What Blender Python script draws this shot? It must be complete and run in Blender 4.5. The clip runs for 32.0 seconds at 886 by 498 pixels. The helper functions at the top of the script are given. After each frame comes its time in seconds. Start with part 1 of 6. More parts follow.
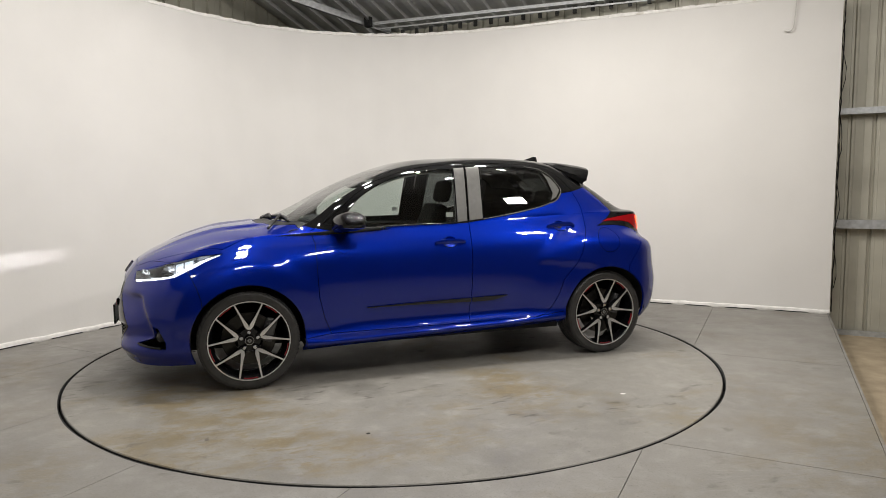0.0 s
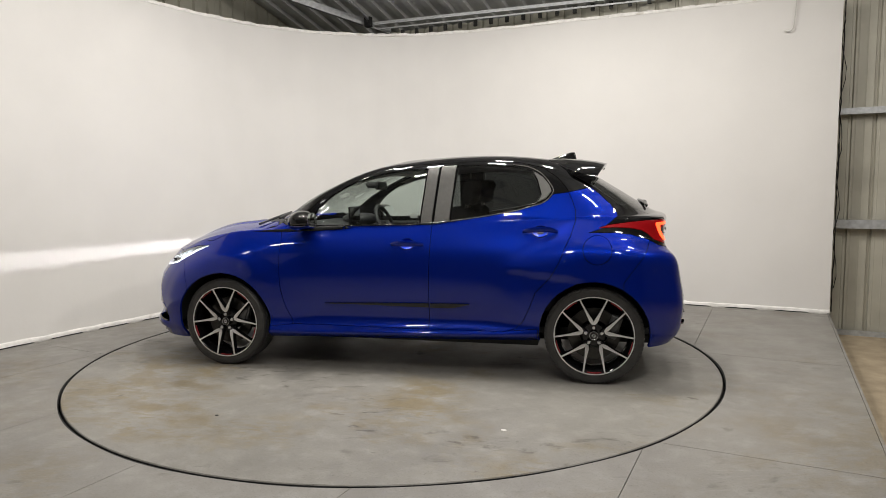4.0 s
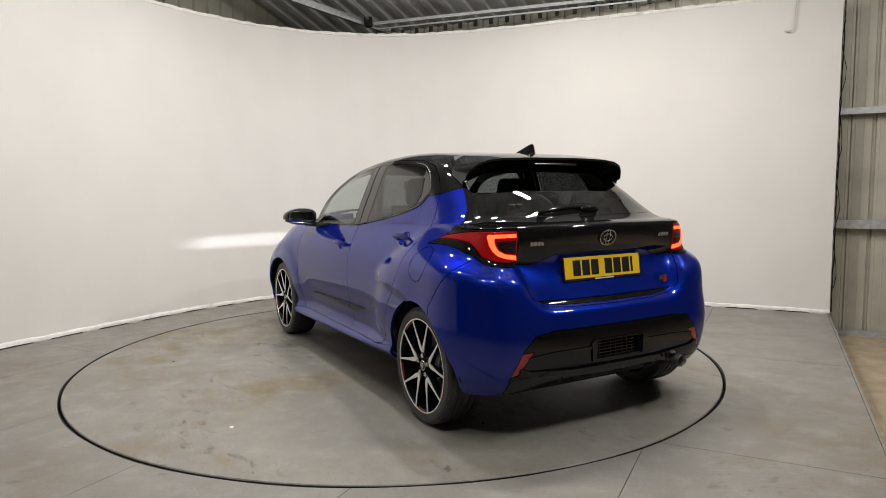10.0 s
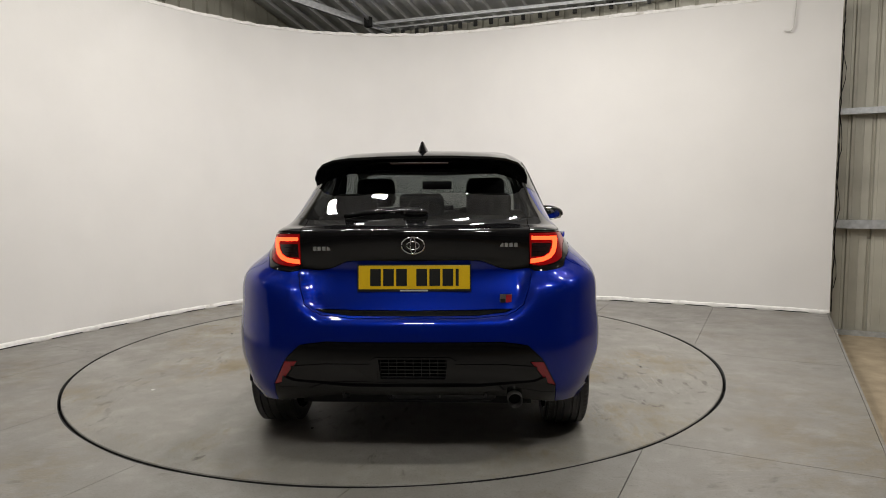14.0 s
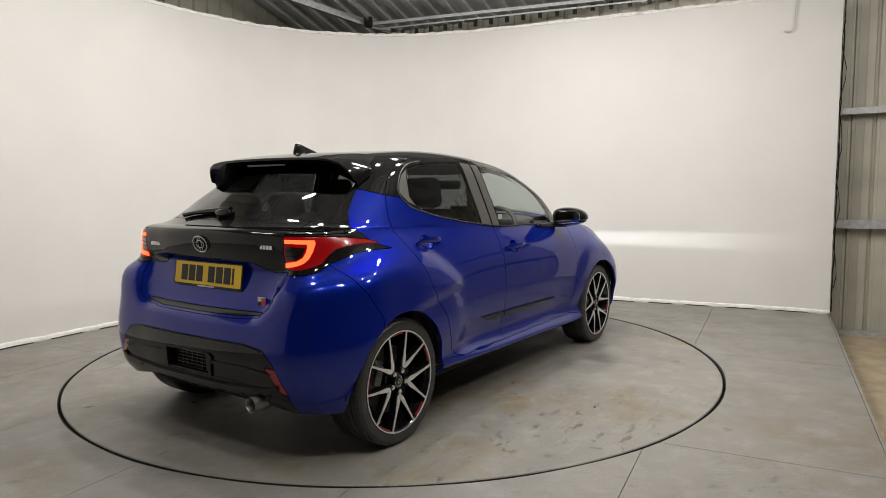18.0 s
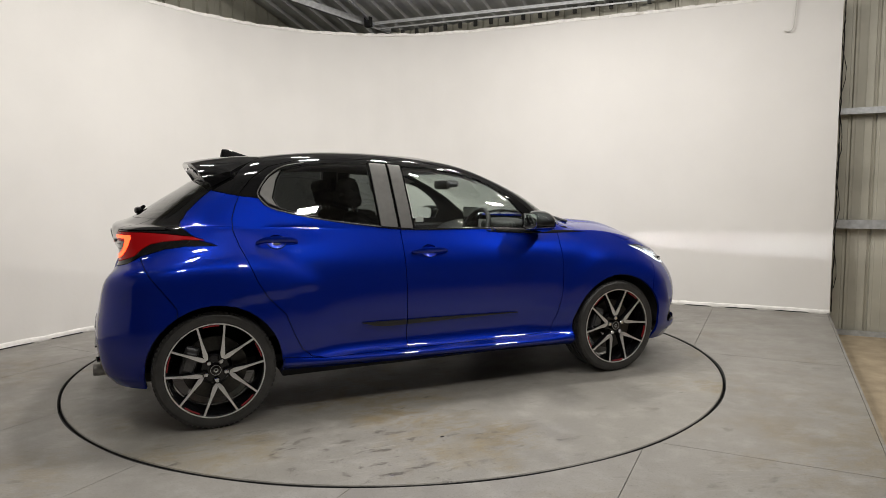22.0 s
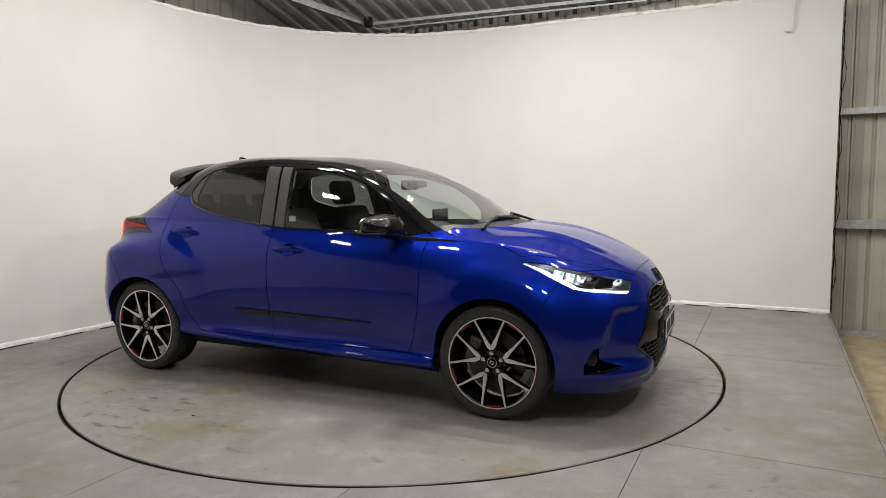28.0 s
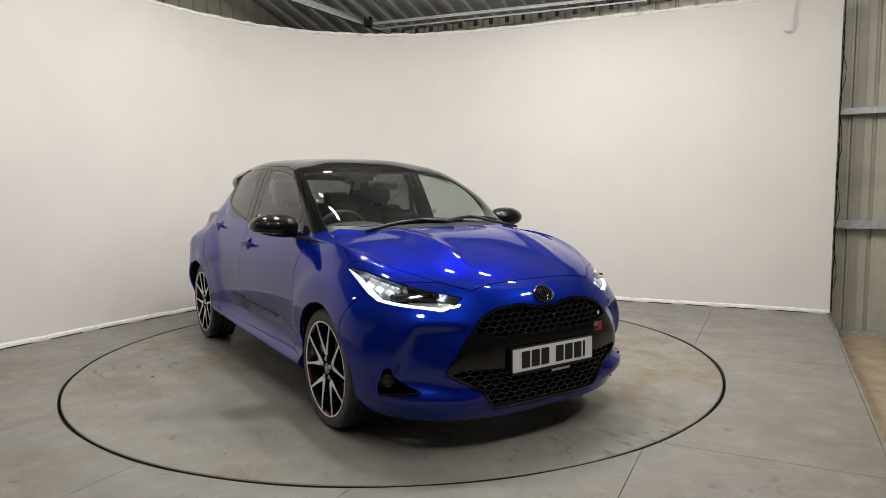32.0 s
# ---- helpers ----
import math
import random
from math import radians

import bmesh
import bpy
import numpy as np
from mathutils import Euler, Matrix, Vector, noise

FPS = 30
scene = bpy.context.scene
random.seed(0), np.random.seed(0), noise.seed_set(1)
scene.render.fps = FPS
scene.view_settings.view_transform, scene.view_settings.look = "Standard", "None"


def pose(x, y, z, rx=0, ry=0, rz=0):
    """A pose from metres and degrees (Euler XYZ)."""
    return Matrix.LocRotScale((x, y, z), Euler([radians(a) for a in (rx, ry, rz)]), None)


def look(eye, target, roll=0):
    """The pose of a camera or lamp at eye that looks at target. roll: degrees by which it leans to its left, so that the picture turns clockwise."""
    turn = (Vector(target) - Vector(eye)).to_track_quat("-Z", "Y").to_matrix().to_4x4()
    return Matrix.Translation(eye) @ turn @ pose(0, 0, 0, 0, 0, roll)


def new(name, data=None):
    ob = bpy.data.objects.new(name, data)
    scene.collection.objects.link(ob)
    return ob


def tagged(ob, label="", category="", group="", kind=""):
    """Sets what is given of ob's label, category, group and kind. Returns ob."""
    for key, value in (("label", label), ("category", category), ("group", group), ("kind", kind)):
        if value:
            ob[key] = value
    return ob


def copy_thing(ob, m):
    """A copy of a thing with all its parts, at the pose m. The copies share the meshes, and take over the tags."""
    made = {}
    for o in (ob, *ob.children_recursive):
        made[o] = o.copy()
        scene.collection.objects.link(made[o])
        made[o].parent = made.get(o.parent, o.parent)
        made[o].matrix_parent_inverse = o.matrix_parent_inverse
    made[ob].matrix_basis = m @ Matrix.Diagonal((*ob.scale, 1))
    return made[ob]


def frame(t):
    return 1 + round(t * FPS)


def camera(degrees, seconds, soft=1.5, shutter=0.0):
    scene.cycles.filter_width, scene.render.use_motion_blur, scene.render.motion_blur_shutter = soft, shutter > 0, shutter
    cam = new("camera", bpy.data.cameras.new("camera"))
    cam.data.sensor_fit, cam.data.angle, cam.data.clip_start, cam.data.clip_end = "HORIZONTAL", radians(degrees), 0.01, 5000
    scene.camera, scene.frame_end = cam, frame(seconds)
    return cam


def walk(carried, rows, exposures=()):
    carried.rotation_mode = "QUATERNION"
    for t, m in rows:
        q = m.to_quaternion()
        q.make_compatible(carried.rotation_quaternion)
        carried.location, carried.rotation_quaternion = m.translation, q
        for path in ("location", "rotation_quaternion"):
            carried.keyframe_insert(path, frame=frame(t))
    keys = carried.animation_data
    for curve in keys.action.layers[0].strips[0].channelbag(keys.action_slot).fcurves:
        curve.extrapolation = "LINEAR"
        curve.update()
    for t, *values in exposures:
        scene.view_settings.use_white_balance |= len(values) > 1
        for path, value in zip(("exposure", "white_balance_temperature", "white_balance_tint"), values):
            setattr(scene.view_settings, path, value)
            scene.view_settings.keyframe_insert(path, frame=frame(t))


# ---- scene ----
EYE = (0.0, -4.925, 1.244)
PAN, TILT, LEAN = -3.738, -5.297, -0.50

cam = camera(68.1, 32.0, soft=0.35)
VIEW = pose(*EYE) @ pose(0, 0, 0, 0, 0, PAN) @ pose(0, 0, 0, 90 + TILT, 0, 0) @ pose(0, 0, 0, 0, 0, LEAN)
walk(cam, [(0.0, VIEW), (32.0, VIEW)],
     exposures=[(0.0, 0.0), (10.0, 0.0), (12.5, -0.08), (15.0, -0.08), (17.5, 0.0), (27.5, 0.0), (30.0, -0.08), (32.0, -0.08)])

# ---------------------------------------------------------------- light
ROOM = pose(EYE[0], EYE[1], 0, 0, 0, -30.67)     # the hall's own axes: x along its back wall, y towards it
world = bpy.data.worlds.new("hall_air")
scene.world = world
world.use_nodes = True
world.node_tree.nodes["Background"].inputs[0].default_value = (0.9, 0.95, 1.0, 1)
world.node_tree.nodes["Background"].inputs[1].default_value = 0.01

# lit fixtures: place, aimed at, length, width, watts
FLOODS = [((-3.2, -1.9, 3.45), (-1.5, 2.2, 1.0), 0.36, 0.20, 6), ((-0.4, -3.9, 3.50), (-0.4, 0.6, 0.3), 0.36, 0.20, 25), ((0.9, -3.7, 3.50), (0.4, 0.6, 0.3), 0.36, 0.20, 26),
          ((3.4, -2.2, 3.40), (-1.4, 1.0, 0.9), 0.36, 0.20, 42)]
BATTENS = [((x, y, 3.80), 0.30, 0.17, w) for x, y, w in ((-1.2, -1.7, 18), (1.9, -2.0, 18), (2.4, -0.8, 11), (-1.5, -0.1, 18), (-0.5, -0.3, 50), (0.6, -0.3, 52), (1.6, -0.1, 36), (-0.8, 0.6, 13), (0.9, 0.6, 15))]
LIT = [(look(at, aim), a, b, w) for at, aim, a, b, w in FLOODS] + [(pose(*at, 0, 0, -30.67), a, b, w) for at, a, b, w in BATTENS]
for m, a, b, w in LIT:
    lamp = bpy.data.lights.new("panel_light", "AREA")
    lamp.shape, lamp.size, lamp.size_y, lamp.energy = "RECTANGLE", a - 0.04, b - 0.04, w
    lamp.color = (1.0, 0.965, 0.905)
    new("panel_light", lamp).matrix_world = m
# ---------------------------------------------------------------- materials
def shade(name, color, rough=0.5, metal=0.0, coat=0.0, vary=0.0, scale=6.0, bump=0.0, bump_scale=60.0, rough_vary=0.0, emit=None, power=0.0,
          second=None, patch_scale=1.5, patch=(0.55, 0.7), sheen=0.0):
    """A procedural surface: fine grain (vary, bump) and, with second, larger patches of another colour."""
    m = bpy.data.materials.new(name)
    m.use_nodes = True
    nt = m.node_tree
    b = nt.nodes["Principled BSDF"]
    b.inputs["Base Color"].default_value = (*color, 1)
    b.inputs["Roughness"].default_value = rough
    b.inputs["Metallic"].default_value = metal
    b.inputs["Coat Weight"].default_value = coat
    b.inputs["Coat Roughness"].default_value = 0.03
    if emit:
        b.inputs["Emission Color"].default_value = (*emit, 1)
        b.inputs["Emission Strength"].default_value = power
    if not (vary or bump or rough_vary or second):
        return m
    tc = nt.nodes.new("ShaderNodeTexCoord")
    out = tc.outputs["Object"]

    def tex(s, detail=6.0):
        n = nt.nodes.new("ShaderNodeTexNoise")
        n.inputs["Scale"].default_value, n.inputs["Detail"].default_value = s, detail
        nt.links.new(out, n.inputs["Vector"])
        return n.outputs["Fac"]

    col = None
    if second:
        ramp = nt.nodes.new("ShaderNodeMapRange")
        ramp.inputs["From Min"].default_value, ramp.inputs["From Max"].default_value = patch
        nt.links.new(tex(patch_scale, 10.0), ramp.inputs["Value"])
        mix = nt.nodes.new("ShaderNodeMix")
        mix.data_type = "RGBA"
        mix.inputs["A"].default_value, mix.inputs["B"].default_value = (*color, 1), (*second, 1)
        nt.links.new(ramp.outputs["Result"], mix.inputs["Factor"])
        col = mix.outputs["Result"]
    if vary:
        rng = nt.nodes.new("ShaderNodeMapRange")
        rng.inputs["From Min"].default_value, rng.inputs["From Max"].default_value = 0.3, 0.7
        rng.inputs["To Min"].default_value, rng.inputs["To Max"].default_value = 1 - vary, 1 + vary
        nt.links.new(tex(scale), rng.inputs["Value"])
        mul = nt.nodes.new("ShaderNodeMix")
        mul.data_type, mul.blend_type = "RGBA", "MULTIPLY"
        mul.inputs["Factor"].default_value = 1.0
        mul.inputs["A"].default_value = (*color, 1)
        if col:
            nt.links.new(col, mul.inputs["A"])
        nt.links.new(rng.outputs["Result"], mul.inputs["B"])
        col = mul.outputs["Result"]
    if col:
        nt.links.new(col, b.inputs["Base Color"])
    if rough_vary:
        rr = nt.nodes.new("ShaderNodeMapRange")
        rr.inputs["From Min"].default_value, rr.inputs["From Max"].default_value = 0.3, 0.7
        rr.inputs["To Min"].default_value, rr.inputs["To Max"].default_value = max(0.02, rough - rough_vary), min(1, rough + rough_vary)
        nt.links.new(tex(scale * 1.7), rr.inputs["Value"])
        nt.links.new(rr.outputs["Result"], b.inputs["Roughness"])
    if bump:
        bp = nt.nodes.new("ShaderNodeBump")
        bp.inputs["Strength"].default_value, bp.inputs["Distance"].default_value = bump, 0.01
        nt.links.new(tex(bump_scale), bp.inputs["Height"])
        nt.links.new(bp.outputs["Normal"], b.inputs["Normal"])
    return m


def car_paint():
    m = shade("blue_metallic_paint", (0.0010, 0.0138, 0.230), rough=0.34, metal=0.46, coat=1.0)
    nt = m.node_tree
    b = nt.nodes["Principled BSDF"]
    b.inputs["Specular IOR Level"].default_value = 0.0
    b.inputs["Specular Tint"].default_value = (0.03, 0.08, 0.40, 1)
    b.inputs["Coat IOR"].default_value = 1.52
    b.inputs["Coat Roughness"].default_value = 0.012
    tc = nt.nodes.new("ShaderNodeTexCoord")
    flake = nt.nodes.new("ShaderNodeTexVoronoi")
    flake.inputs["Scale"].default_value = 1400.0
    nt.links.new(tc.outputs["Object"], flake.inputs["Vector"])
    rng = nt.nodes.new("ShaderNodeMapRange")
    rng.inputs["To Min"].default_value, rng.inputs["To Max"].default_value = 0.8, 1.25
    nt.links.new(flake.outputs["Color"], rng.inputs["Value"])
    mul = nt.nodes.new("ShaderNodeMix")
    mul.data_type, mul.blend_type = "RGBA", "MULTIPLY"
    mul.inputs["Factor"].default_value = 1.0
    mul.inputs["A"].default_value = (0.0010, 0.0138, 0.230, 1)
    nt.links.new(rng.outputs["Result"], mul.inputs["B"])
    nt.links.new(mul.outputs["Result"], b.inputs["Base Color"])
    return m


def pane(name, tint, rough=0.0):
    """Thin sheet glass: tinted see-through with a mirror-like gloss."""
    m = bpy.data.materials.new(name)
    m.use_nodes = True
    nt = m.node_tree
    nt.nodes.remove(nt.nodes["Principled BSDF"])
    out = nt.nodes["Material Output"]
    tr = nt.nodes.new("ShaderNodeBsdfTransparent")
    tr.inputs["Color"].default_value = (*tint, 1)
    gl = nt.nodes.new("ShaderNodeBsdfGlossy")
    gl.inputs["Roughness"].default_value = rough
    lw = nt.nodes.new("ShaderNodeLayerWeight")
    lw.inputs["Blend"].default_value = 0.5
    pw = nt.nodes.new("ShaderNodeMath")
    pw.operation = "POWER"
    pw.inputs[1].default_value = 4.5
    nt.links.new(lw.outputs["Facing"], pw.inputs[0])
    fr = nt.nodes.new("ShaderNodeMapRange")
    fr.inputs["To Min"].default_value, fr.inputs["To Max"].default_value = 0.080, 1.0
    nt.links.new(pw.outputs["Value"], fr.inputs["Value"])
    mx = nt.nodes.new("ShaderNodeMixShader")
    nt.links.new(fr.outputs["Result"], mx.inputs["Fac"])
    nt.links.new(tr.outputs["BSDF"], mx.inputs[1])
    nt.links.new(gl.outputs["BSDF"], mx.inputs[2])
    nt.links.new(mx.outputs["Shader"], out.inputs["Surface"])
    return m


PAINT = car_paint()
GLOSS_BLACK = shade("gloss_black_paint", (0.0050, 0.0050, 0.0055), rough=0.05)
SATIN_BLACK = shade("satin_black_plastic", (0.012, 0.012, 0.013), rough=0.45, vary=0.15, scale=90, bump=0.08, bump_scale=900)
MATT_BLACK = shade("matt_black", (0.010, 0.010, 0.010), rough=0.85, vary=0.2, scale=20)
RUBBER = shade("tyre_rubber", (0.033, 0.032, 0.031), rough=0.48, vary=0.25, scale=25, bump=0.1, bump_scale=300)
PILLAR = shade("grey_pillar_film", (0.085, 0.082, 0.078), rough=0.42, metal=0.2, vary=0.08, scale=40)
MACHINED = shade("machined_alloy", (0.90, 0.90, 0.91), rough=0.40, metal=1.0, vary=0.06, scale=200)
RIM_BLACK = shade("gloss_black_alloy", (0.006, 0.006, 0.007), rough=0.15)
RED_ACCENT = shade("red_rim_accent", (0.26, 0.008, 0.014), rough=0.35, coat=0.5)
DARK_CHROME = shade("dark_chrome", (0.16, 0.16, 0.17), rough=0.10, metal=1.0)
CHROME = shade("chrome", (0.75, 0.76, 0.78), rough=0.08, metal=1.0)
STEEL = shade("bare_steel", (0.38, 0.37, 0.36), rough=0.42, metal=1.0, vary=0.2, scale=30)
GLASS_CLEAR = pane("green_tinted_glass", (0.74, 0.80, 0.77))
GLASS_DARK = pane("privacy_glass", (0.16, 0.17, 0.17))
GLASS_REAR = pane("rear_privacy_glass", (0.20, 0.21, 0.21))
LENS_CLEAR = pane("lamp_lens", (0.92, 0.93, 0.94))
FABRIC = shade("black_seat_cloth", (0.040, 0.039, 0.038), rough=0.9, vary=0.3, scale=120, bump=0.3, bump_scale=500)
DASH = shade("dark_dashboard_plastic", (0.014, 0.014, 0.015), rough=0.6, vary=0.2, scale=60, bump=0.15, bump_scale=700)
HEADLINER = shade("grey_headlining", (0.40, 0.39, 0.37), rough=0.95, vary=0.1, scale=60)

WALL_WHITE = shade("white_matt_wall_paint", (0.722, 0.701, 0.678), rough=0.72, vary=0.02, scale=2.2, bump=0.06, bump_scale=35,
                   second=(0.690, 0.669, 0.647), patch_scale=0.8, patch=(0.45, 0.75))


def worn_floor(name, base, brown, dark, light, stain):
    """Painted floor: cloudy wear at three scales, brown scuffs, dark smears and pale scratches."""
    m = bpy.data.materials.new(name)
    m.use_nodes = True
    nt = m.node_tree
    b = nt.nodes["Principled BSDF"]
    tc = nt.nodes.new("ShaderNodeTexCoord")

    def noise_(scale, detail, stretch=(1, 1, 1), distort=0.0, seed=0.0):
        mp = nt.nodes.new("ShaderNodeMapping")
        mp.inputs["Scale"].default_value = stretch
        mp.inputs["Location"].default_value = (seed, seed * 0.7, 0)
        mp.inputs["Rotation"].default_value = (0, 0, seed * 0.31)
        nt.links.new(tc.outputs["Object"], mp.inputs["Vector"])
        n = nt.nodes.new("ShaderNodeTexNoise")
        n.inputs["Scale"].default_value, n.inputs["Detail"].default_value, n.inputs["Distortion"].default_value = scale, detail, distort
        n.inputs["Roughness"].default_value = 0.62
        nt.links.new(mp.outputs["Vector"], n.inputs["Vector"])
        return n.outputs["Fac"]

    def ramp(fac, a, c, lo=0.0, hi=1.0):
        r = nt.nodes.new("ShaderNodeMapRange")
        r.inputs["From Min"].default_value, r.inputs["From Max"].default_value = a, c
        r.inputs["To Min"].default_value, r.inputs["To Max"].default_value = lo, hi
        nt.links.new(fac, r.inputs["Value"])
        return r.outputs["Result"]

    def mix(fac, a, c, mode="MIX"):
        n = nt.nodes.new("ShaderNodeMix")
        n.data_type, n.blend_type = "RGBA", mode
        nt.links.new(fac, n.inputs["Factor"])
        for sock, v in (("A", a), ("B", c)):
            if isinstance(v, tuple):
                n.inputs[sock].default_value = (*v, 1)
            else:
                nt.links.new(v, n.inputs[sock])
        return n.outputs["Result"]

    def both(f, g):
        n = nt.nodes.new("ShaderNodeMath")
        n.operation = "MULTIPLY"
        nt.links.new(f, n.inputs[0])
        nt.links.new(g, n.inputs[1])
        return n.outputs["Value"]

    worn = ramp(noise_(0.75, 5, seed=12.7), 0.50, 0.62)                # where the paint is worn through
    scuff = ramp(noise_(0.9, 5, (1, 1.3, 1), 0.2, 15.1), 0.50, 0.62)   # where feet and tyres have dragged
    col = mix(ramp(noise_(0.9, 8, seed=3.1), 0.40, 0.64), base, tuple(c * 0.88 for c in base))
    col = mix(ramp(noise_(7.0, 10, seed=1.7), 0.50, 0.70, 0, 0.60), col, light)
    col = mix(both(worn, ramp(noise_(3.2, 14, (1, 1.5, 1), 0.3, 5.3), 0.46, 0.58, 0, 0.95 * stain)), col, brown)
    col = mix(both(worn, ramp(noise_(24.0, 12, (0.5, 1.5, 1), 0.4, 7.3), 0.50, 0.60, 0, 0.9 * stain)), col, tuple(c * 1.15 for c in brown))
    col = mix(both(scuff, ramp(noise_(8.0, 15, (0.8, 1.7, 1), 0.5, 8.9), 0.56, 0.64, 0, 0.85 * stain)), col, dark)
    col = mix(both(scuff, ramp(noise_(34.0, 8, (0.12, 1.6, 1), 0.3, 2.2), 0.58, 0.66, 0, 0.6)), col, light)
    col = mix(ramp(noise_(5.0, 15, (1, 1.2, 1), 0.4, 18.3), 0.665, 0.70, 0, 0.8 * stain), col, dark)
    col = mix(ramp(noise_(48.0, 4, seed=4.4), 0.67, 0.72, 0, 0.75), col, dark)
    col = mix(ramp(noise_(150.0, 3, seed=9.1), 0.56, 0.68, 0, 0.65), col, dark)
    col = mix(ramp(noise_(95.0, 4, seed=11.4), 0.56, 0.70, 0, 0.60), col, light)
    nt.links.new(col, b.inputs["Base Color"])
    nt.links.new(ramp(noise_(2.6, 8, seed=6.6), 0.35, 0.7, 0.34, 0.62), b.inputs["Roughness"])
    bp = nt.nodes.new("ShaderNodeBump")
    bp.inputs["Strength"].default_value, bp.inputs["Distance"].default_value = 0.10, 0.006
    nt.links.new(noise_(70.0, 6), bp.inputs["Height"])
    nt.links.new(bp.outputs["Normal"], b.inputs["Normal"])
    return m


FLOOR_GREY = worn_floor("grey_floor_paint", (0.222, 0.210, 0.193), (0.17, 0.142, 0.100), (0.075, 0.068, 0.058), (0.29, 0.28, 0.262), 0.62)
DISC_GREY = worn_floor("worn_turntable_paint", (0.228, 0.216, 0.195), (0.180, 0.145, 0.088), (0.062, 0.053, 0.043), (0.31, 0.297, 0.272), 1.0)
CONCRETE = shade("dusty_brown_concrete", (0.36, 0.29, 0.20), rough=0.85, vary=0.18, scale=7, bump=0.25, bump_scale=60,
                 second=(0.26, 0.21, 0.15), patch_scale=1.1)
CLADDING = shade("beige_steel_cladding", (0.49, 0.47, 0.395), rough=0.5, metal=0.1, vary=0.08, scale=3, second=(0.42, 0.40, 0.335), patch_scale=1.7)
GALV = shade("galvanised_steel", (0.50, 0.51, 0.52), rough=0.5, metal=0.6, vary=0.14, scale=25)
ROOF_GREY = shade("grey_roof_sheet", (0.68, 0.685, 0.68), rough=0.6, metal=0.1, vary=0.12, scale=4, second=(0.50, 0.50, 0.49), patch_scale=1.2)
PLAIN = shade("plain_painted_block", (0.36, 0.35, 0.33), rough=0.85, vary=0.08, scale=3, bump=0.1, bump_scale=30)
SEAM_DARK = shade("dark_floor_gap", (0.01, 0.01, 0.01), rough=0.9, vary=0.2, scale=30)
# ---------------------------------------------------------------- mesh helpers
def mesh_of(bm, name, material, smooth=False):
    me = bpy.data.meshes.new(name)
    bm.to_mesh(me)
    bm.free()
    me.materials.append(material)
    if smooth:
        me.polygons.foreach_set("use_smooth", [True] * len(me.polygons))
    return me


def thing(name, label, category, group="", m=None, kind=""):
    ob = tagged(new(name), label, category, group, kind)
    if m is not None:
        ob.matrix_world = m
    return ob


def part(name, bm, material, parent=None, label="", smooth=False, m=None, sharp=None):
    ob = new(name, mesh_of(bm, name, material, smooth))
    if smooth and sharp:
        ob.data.set_sharp_from_angle(angle=radians(sharp))
    ob.parent = parent
    if m is not None:
        ob.matrix_basis = m
    return tagged(ob, label)


def structure(name, bm, material, label, m=None, smooth=False, sharp=None, category=""):
    ob = part(name, bm, material, None, "", smooth, m, sharp)
    return tagged(ob, label, category or name.split("_")[0], kind="structure")


def box(sx, sy, sz, x=0, y=0, z=0, bevel=0.0, m=None, seg=2):
    """A block centred at x, y and standing from z to z + sz."""
    bm = bmesh.new()
    bmesh.ops.create_cube(bm, size=1, matrix=Matrix.Translation((x, y, z + sz / 2)) @ Matrix.Diagonal((sx, sy, sz, 1)))
    if bevel:
        bmesh.ops.bevel(bm, geom=bm.edges[:], offset=bevel, segments=seg, affect="EDGES", profile=0.5)
    if m is not None:
        bmesh.ops.transform(bm, matrix=m, verts=bm.verts)
    return bm


def join(*bms):
    """Several bmeshes as one."""
    out = bmesh.new()
    for b in bms:
        me = bpy.data.meshes.new("tmp")
        b.to_mesh(me)
        b.free()
        out.from_mesh(me)
        bpy.data.meshes.remove(me)
    return out


def prism(outline, y0, y1, plane="xz"):
    """A closed outline pushed from y0 to y1 along the third axis."""
    bm = bmesh.new()

    def at(p, d):
        a, b = p
        return {"xz": (a, d, b), "xy": (a, b, d), "yz": (d, a, b)}[plane]

    lo = [bm.verts.new(at(p, y0)) for p in outline]
    hi = [bm.verts.new(at(p, y1)) for p in outline]
    n = len(outline)
    bm.faces.new(lo)
    bm.faces.new(hi)
    for i in range(n):
        bm.faces.new((lo[i], lo[(i + 1) % n], hi[(i + 1) % n], hi[i]))
    bmesh.ops.recalc_face_normals(bm, faces=bm.faces)
    return bm


def lathe(profile, steps=64, axis="y", closed=False):
    """A profile of (radius, along) pairs turned round an axis."""
    bm = bmesh.new()
    rings = []
    for k in range(steps):
        a = 2 * math.pi * k / steps
        ring = []
        for r, d in profile:
            c, s = r * math.cos(a), r * math.sin(a)
            ring.append(bm.verts.new({"y": (c, d, s), "z": (c, s, d), "x": (d, c, s)}[axis]))
        rings.append(ring)
    n = len(profile)
    for k in range(steps):
        p, q = rings[k], rings[(k + 1) % steps]
        for i in range(n if closed else n - 1):
            j = (i + 1) % n
            bm.faces.new((p[i], p[j], q[j], q[i]))
    bmesh.ops.remove_doubles(bm, verts=bm.verts, dist=1e-5)
    bmesh.ops.recalc_face_normals(bm, faces=bm.faces)
    return bm


